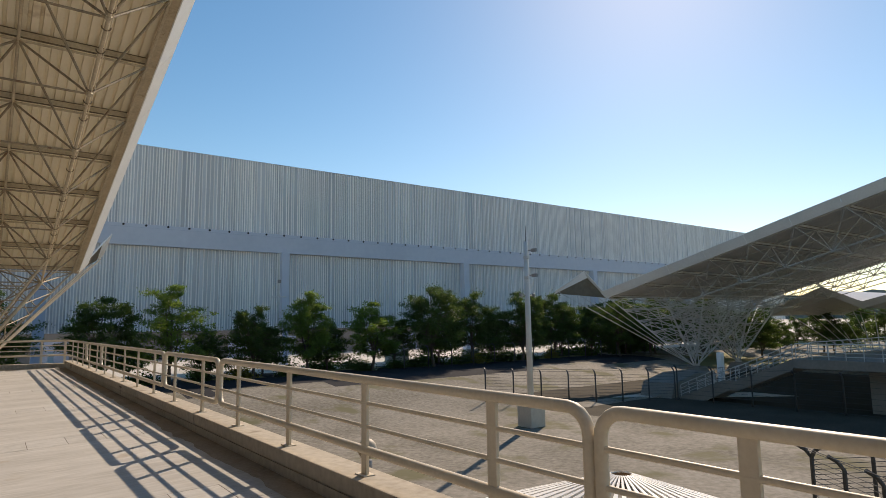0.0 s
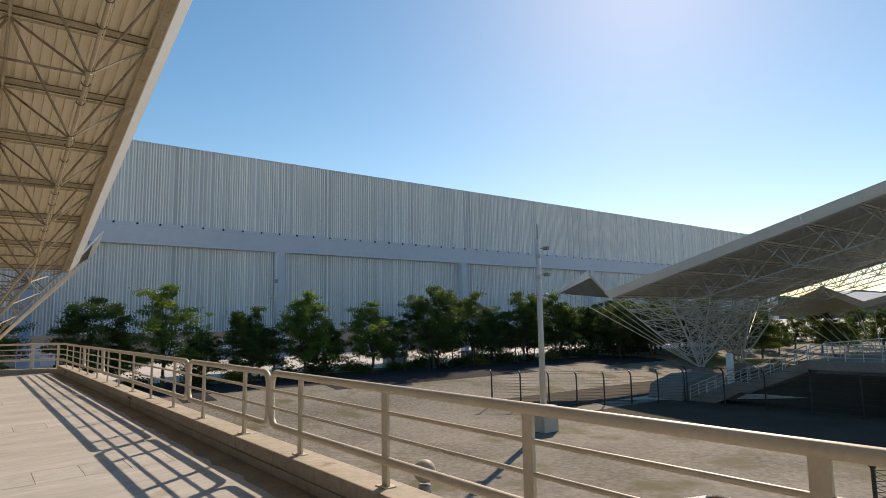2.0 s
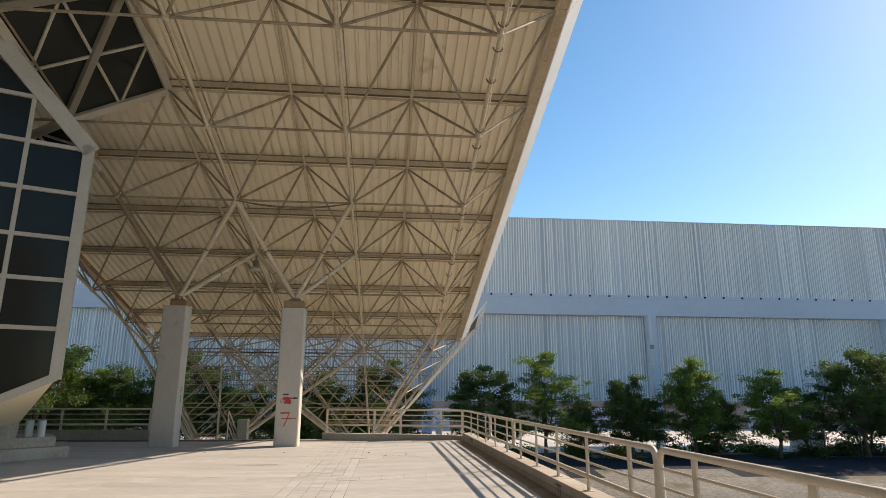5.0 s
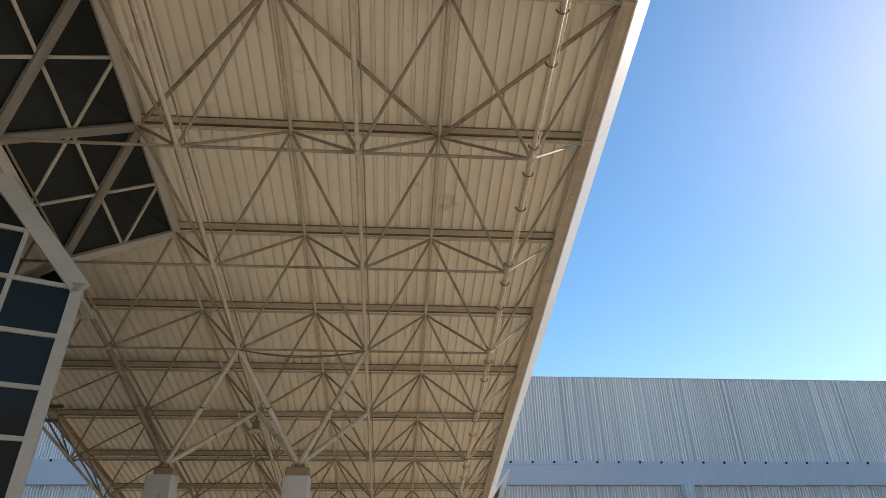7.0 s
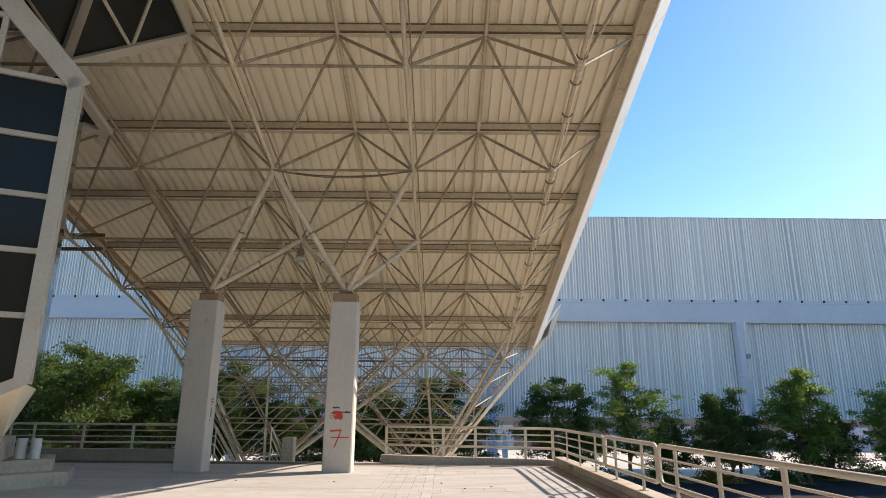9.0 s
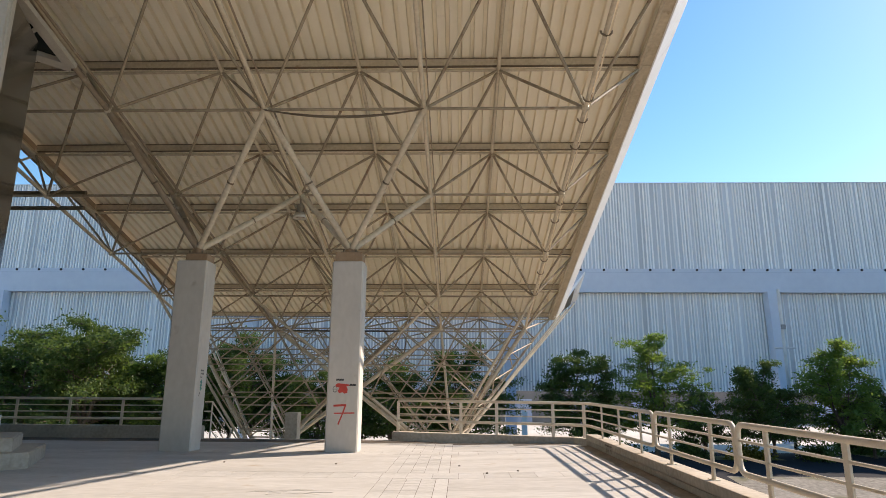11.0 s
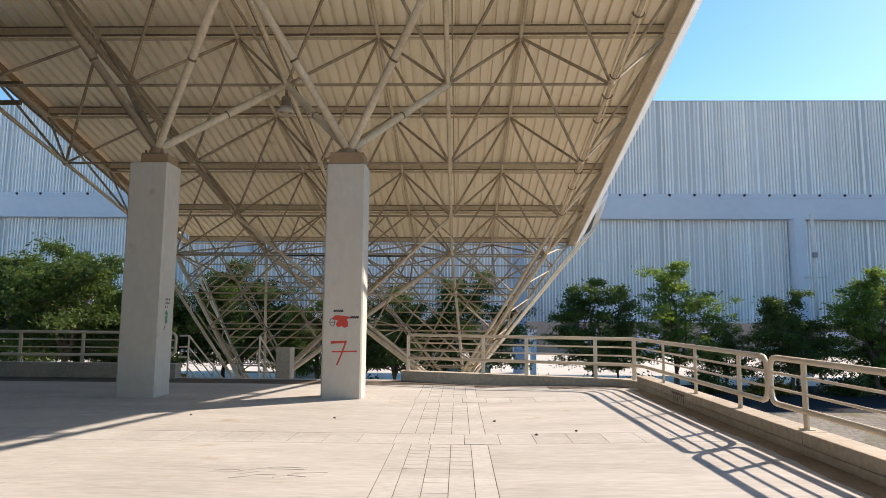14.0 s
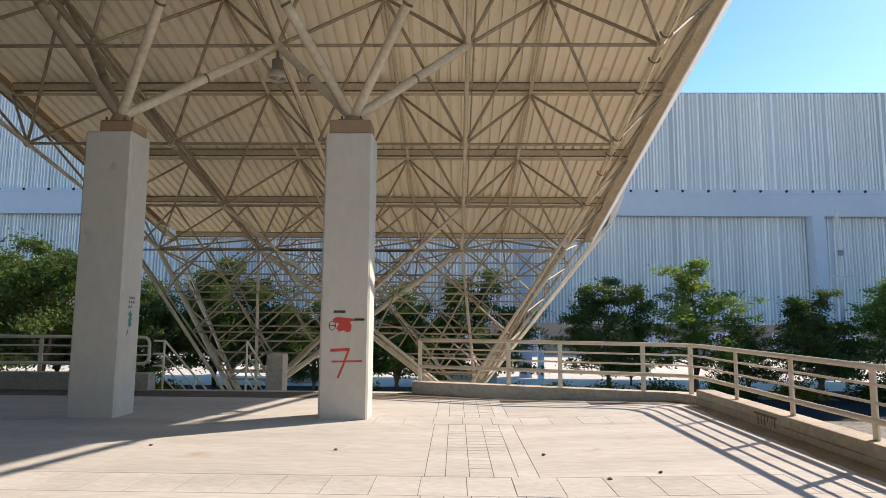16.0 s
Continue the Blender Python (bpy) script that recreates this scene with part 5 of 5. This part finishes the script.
# ---- planting ----
def tree_parts(seed, height, spread, dense, tint):
    """Several steep leaders from a low fork, layered side branches, flat leaf pads; two meshes about the origin."""
    rnd = random.Random(seed)
    bars, clumps = [], []
    fork = height * rnd.uniform(0.13, 0.18)
    p = Vector((0, 0, -0.15))
    r = 0.17
    for k in range(4):
        q = p + Vector((rnd.uniform(-.08, .08), rnd.uniform(-.08, .08), (fork + .15) / 4))
        bars.append((p, q, r))
        p, r = q, r * 0.92
    top = p
    n_lead = 5 if dense else 4
    for k in range(n_lead):
        ang = k * 2.4 + rnd.uniform(-.5, .5)
        lean = spread * (rnd.uniform(0.22, 0.55) if k else 0.06)
        tip_z = height * (rnd.uniform(0.66, 0.93) if k else 0.98)
        tip = Vector((math.cos(ang) * lean, math.sin(ang) * lean, tip_z))
        q = top.copy()
        seg = 8
        for s in range(1, seg + 1):
            f = s / seg
            w = top.lerp(tip, f) + Vector((rnd.uniform(-.12, .12), rnd.uniform(-.12, .12), 0))
            bars.append((q, w, 0.085 * (1 - f) + 0.015))
            q = w
            level = (q.z - fork) / (height - fork)
            girth = 1.0 - 0.15 * abs(level - 0.25) if level < 0.25 else 1.0 - 0.72 * (level - 0.25) / 0.75
            for _ in range(2):
                az = ang + rnd.gauss(0, 1.3) if k else rnd.uniform(0, 6.28)
                ln = spread * girth * rnd.uniform(0.5, 1.2) * (0.9 if lean > 0.4 else 1.0)
                end = q + Vector((math.cos(az) * ln, math.sin(az) * ln, ln * rnd.uniform(-0.05, 0.38)))
                mid = q.lerp(end, .5) + Vector((0, 0, 0.06 * ln))
                bars.append((q, mid, 0.028))
                bars.append((mid, end, 0.016))
                for g in (0.55, 0.8, 1.0):
                    c = q.lerp(end, g) + Vector((rnd.gauss(0, .16), rnd.gauss(0, .16), rnd.gauss(.05, .1)))
                    clumps.append((c, rnd.uniform(0.28, 0.52) * (1.1 if dense else 0.95)))
        clumps += [(tip + Vector((rnd.gauss(0, .2), rnd.gauss(0, .2), rnd.gauss(-.15, .2))), rnd.uniform(.25, .4)) for _ in range(4)]
    verts, faces = [], []
    for c, rad in clumps:
        for _ in range(74 if dense else 64):
            o = c + Vector((rnd.gauss(0, 1), rnd.gauss(0, 1), rnd.gauss(0, .6))) * rad * 0.55
            if o.z < height * 0.15:
                continue
            s = rnd.uniform(0.05, 0.105)
            nrm = Vector((rnd.gauss(0, .8), rnd.gauss(0, .8), rnd.gauss(0.7, .8))).normalized()
            a = nrm.orthogonal().normalized()
            a.rotate(Matrix.Rotation(rnd.uniform(0, 6.28), 3, nrm))
            b = nrm.cross(a) * 0.55
            i = len(verts)
            verts += [o - a * s, o + b * s, o + a * s * 1.25, o - b * s]
            faces.append((i, i + 1, i + 2, i + 3))
    leaf = bpy.data.meshes.new("crown")
    leaf.from_pydata([tuple(v) for v in verts], [], faces)
    leaf.materials.append(tint)
    wood = bars_mesh(bars, 6)
    wood.materials.append(M_BARK)
    return wood, leaf


def make_tree(seed, height, spread, dense, tint, label):
    e = thing("tree", label, "tree", "trees along the car park")
    wood, leaf = tree_parts(seed, height, spread, dense, tint)
    t = new("trunk", wood)
    t.parent = e
    c = new("crown", leaf)
    c.parent = e
    return e


LIME = "young broadleaf tree with a bright green uneven crown"
DARK = "dark green broadleaf tree with a spreading crown"
kinds = [make_tree(11, 7.4, 2.7, False, M_LEAF, LIME), make_tree(12, 6.8, 3.0, True, M_LEAFDARK, DARK), make_tree(13, 7.2, 2.6, True, M_LEAF, LIME), make_tree(14, 6.4, 3.2, True, M_LEAFDARK, DARK), make_tree(15, 7.0, 2.9, True, M_LEAFDARK, DARK), make_tree(16, 6.2, 2.4, False, M_LEAF, LIME)]
PLANTS = [(6.2, 48.4, 1, 0.92), (10.7, 48.0, 0, 0.98), (13.7, 48.9, 3, 0.58), (16.8, 47.7, 1, 0.77), (21.4, 47.9, 2, 0.94), (23.9, 49.4, 3, 0.66), (27.3, 47.5, 5, 1.00),
          (33.8, 47.3, 4, 1.00), (39.1, 47.9, 4, 0.94), (42.3, 48.9, 3, 0.80), (45.6, 47.5, 1, 1.02), (50.9, 47.9, 4, 0.94), (57.1, 48.0, 3, 0.89), (66.0, 50.0, 1, 1.00), (72.5, 49.0, 4, 1.00), (80.0, 50.0, 3, 0.79),
          (-0.4, 47.5, 1, 0.89), (-4.6, 46.5, 3, 0.85), (-8.7, 46.2, 1, 0.68), (-13.2, 46.9, 4, 0.92), (-17.0, 46.1, 3, 0.89), (-20.8, 43.5, 4, 1.05), (-18.4, 45.2, 5, 0.92), (-24.5, 44.2, 3, 1.10), (-28.6, 45.0, 4, 1.05), (-33.0, 44.0, 1, 1.10), (-11.1, 49.4, 5, 0.75),
          (18.4, 50.3, 3, 0.68), (31.0, 49.8, 1, 0.70), (36.6, 50.3, 3, 0.80), (48.2, 49.4, 3, 0.85), (53.9, 49.7, 1, 0.85), (63.4, 52.4, 4, 0.90), (69.0, 52.0, 3, 0.90), (9.0, 54.0, 3, 0.50), (-6.8, 49.9, 3, 0.66), (-2.5, 50.3, 4, 0.56), (-15.1, 49.8, 1, 0.85), (-22.4, 47.5, 1, 1.00), (-26.6, 48.0, 3, 1.05), (86.0, 42.0, 4, 0.79), (90.0, 36.0, 1, 0.83), (97.0, 31.0, 3, 0.86), (102.0, 24.0, 4, 0.79), (93.0, 47.0, 4, 0.79), (108.0, 38.0, 1, 0.94), (72.0, 42.5, 1, 1.00), (66.0, 41.5, 4, 0.95),
          (58.0, 44.5, 4, 0.90), (61.0, 42.6, 1, 0.92), (64.0, 44.0, 3, 0.90), (68.2, 40.4, 4, 0.88), (70.4, 38.0, 1, 0.85), (74.0, 36.4, 3, 0.82), (62.2, 47.0, 4, 0.95), (71.0, 45.2, 3, 0.90), (76.0, 45.0, 1, 0.65), (79.5, 42.0, 4, 0.61), (83.0, 38.5, 3, 0.65), (87.0, 33.5, 4, 0.61), (91.5, 40.0, 1, 0.65), (94.5, 34.5, 3, 0.61), (98.0, 27.5, 4, 0.61), (103.5, 30.0, 1, 0.65), (101.0, 20.0, 3, 0.61), (107.0, 25.5, 4, 0.65), (104.0, 14.0, 1, 0.61)]
first = set()
rnd_t = random.Random(4)
for x, y, k, s in PLANTS:
    m = Matrix.Translation((x, y, ground_z(x, y))) @ Matrix.Rotation(rnd_t.uniform(0, 6.28), 4, 'Z') @ Matrix.Diagonal((s, s, s * rnd_t.uniform(.95, 1.05), 1))
    if k in first:
        c = copy_thing(kinds[k], Matrix.Identity(4))
        c.matrix_world = m
    else:
        kinds[k].matrix_world = m
        first.add(k)


def make_bush(seed, tint, label):
    rnd = random.Random(seed)
    verts, faces = [], []
    for _ in range(1500):
        d = Vector((rnd.gauss(0, .5), rnd.gauss(0, .4), abs(rnd.gauss(0.25, .3))))
        if d.length > 1.3:
            continue
        s = rnd.uniform(.05, .1)
        nrm = Vector((rnd.gauss(0, 1), rnd.gauss(0, 1), rnd.gauss(.5, 1))).normalized()
        a = nrm.orthogonal().normalized()
        b = nrm.cross(a) * .6
        i = len(verts)
        verts += [d - a * s, d + b * s, d + a * s, d - b * s]
        faces.append((i, i + 1, i + 2, i + 3))
    me = bpy.data.meshes.new("bush")
    me.from_pydata([tuple(v) for v in verts], [], faces)
    me.materials.append(tint)
    return tagged(new("bush", me), label, "bush", "low bushes under the trees")


b1 = make_bush(3, M_LEAFDARK, "low dark green bush on the verge")
b2 = make_bush(4, M_BUSH, "low yellow-green bush on the verge")
BUSHES = [(30.5, 48.6, 0, 1.0), (27.0, 48.4, 0, .9), (33.0, 48.8, 0, 1.2), (37.8, 48.6, 0, 1.3), (39.6, 48.4, 1, 1.2), (43.0, 48.4, 0, 1.3), (47.0, 48.4, 0, 1.1), (50.5, 48.2, 1, 1.0), (9.0, 48.5, 0, 1.0), (16.0, 48.3, 1, 1.1), (20.0, 48.4, 0, 1.2), (13.0, 48.5, 0, .8), (3.5, 48.0, 1, .9), (1.6, 47.8, 1, .8), (-2.6, 47.5, 0, 1.1), (-7.0, 47.2, 0, 1.2), (-16.2, 46.0, 1, 1.1), (-22.6, 42.0, 1, 1.2), (-26.5, 42.4, 0, 1.2), (24.5, 52.0, 0, 1.3), (27.6, 51.6, 0, 1.1), (36.8, 52.0, 0, 1.3), (44.0, 52.2, 0, 1.3), (47.2, 51.8, 0, 1.2), (55.5, 51.4, 0, 1.4), (59.0, 51.0, 0, 1.4), (65.0, 51.0, 0, 2.2), (70.0, 50.6, 0, 2.4), (14.0, 52.4, 0, 1.1), (57.0, 48.5, 0, 1.3), (63.0, 48.0, 0, 1.4), (6.0, 47.8, 0, .9)]
used = [False, False]
for x, y, k, s in BUSHES:
    src = (b1, b2)[k]
    ob = src if not used[k] else copy_thing(src, Matrix.Identity(4))
    used[k] = True
    ob.matrix_world = Matrix.Translation((x, y, ground_z(x, y) - 0.05)) @ Matrix.Rotation(x, 4, 'Z') @ Matrix.Diagonal((s * 1.2, s, s, 1))


# ---- car park: slim lamp pole, low walls, blocks ----
lp = thing("lamp_pole", "slim grey lamp pole with a short arm in the car park", "lamp post")
tube("shaft", (19.6, 50.0, PARK - .1), (19.6, 50.0, 7.6), 0.10, M_POLE, lp)
tube("arm", (19.0, 50.0, 3.9), (20.3, 50.0, 3.9), 0.045, M_POLE, lp)
part("control_box", new_box(19.47, 19.73, 49.78, 49.92, 5.05, 5.35, 0.02), M_STEEL, lp)

# made-up low block, doors included, fills the open strip below the hall
low = thing("low_building", "long low grey-beige block added to fill the gap below the hall", "building")
part("wall", new_box(-120, 150, 84.0, 92.0, PARK - .2, 1.9, 0.05), M_CONC, low)
part("roof", new_box(-121, 151, 83.6, 92.4, 1.9, 2.2, 0.05), M_PALE, low)
for k in range(34):
    part("door", new_box(-100 + 7 * k, -97.4 + 7 * k, 83.93, 83.99, PARK - .1, 0.0), M_STRUT, low)
for x0, x1, y, h, lb in ((33.0, 35.4, 54.0, 1.3, "white concrete block in the car park"), (42.4, 44.2, 53.0, 1.1, "white concrete block in the car park"), (-13.0, -9.0, 53.5, 0.9, "low white concrete wall in the car park"), (-3.8, 0.8, 54.0, 0.8, "low white concrete wall in the car park")):
    tagged(part("barrier_block", new_box(x0, x1, y, y + .9, PARK - .1, PARK + h, 0.06), M_PALE), lb, "barrier", "car park blocks")
tagged(part("sign_pillar", new_box(3.75, 4.15, 57.0, 57.35, PARK - .1, PARK + 2.3, 0.02), M_FASCIA), "white pillar beside the blue hall column", "pillar")
for x0, x1 in ((-34, 3.5),):
    tagged(part("kerb_line", new_box(x0, x1, 46.0, 46.25, PARK - .3, PARK + .14, 0.02), M_KERB), "low concrete kerb along the verge", "kerb", kind="structure")


# ---- crumbs lying on the floor ----
def build_crumb(seed):
    bm = bmesh.new()
    bmesh.ops.create_icosphere(bm, subdivisions=2, radius=0.022)
    for v in bm.verts:
        v.co *= 1 + 0.35 * noise.noise(v.co * 60 + Vector((seed, 0, 0)))
        v.co.z *= 0.55
    return tagged(new("crumb", mesh_of(bm, "crumb", M_JOINT)), "small dark crumb of dirt lying on the concrete floor", "debris", "crumbs on the floor")


for k, (x, y) in enumerate(((-3.11, 22.90), (-0.31, 21.72), (-0.78, 22.75), (-5.29, 23.02), (0.23, 21.93))):
    build_crumb(k * 7.3).location = (x, y, floor_z(x) + 0.009)

build_floor_pieces()
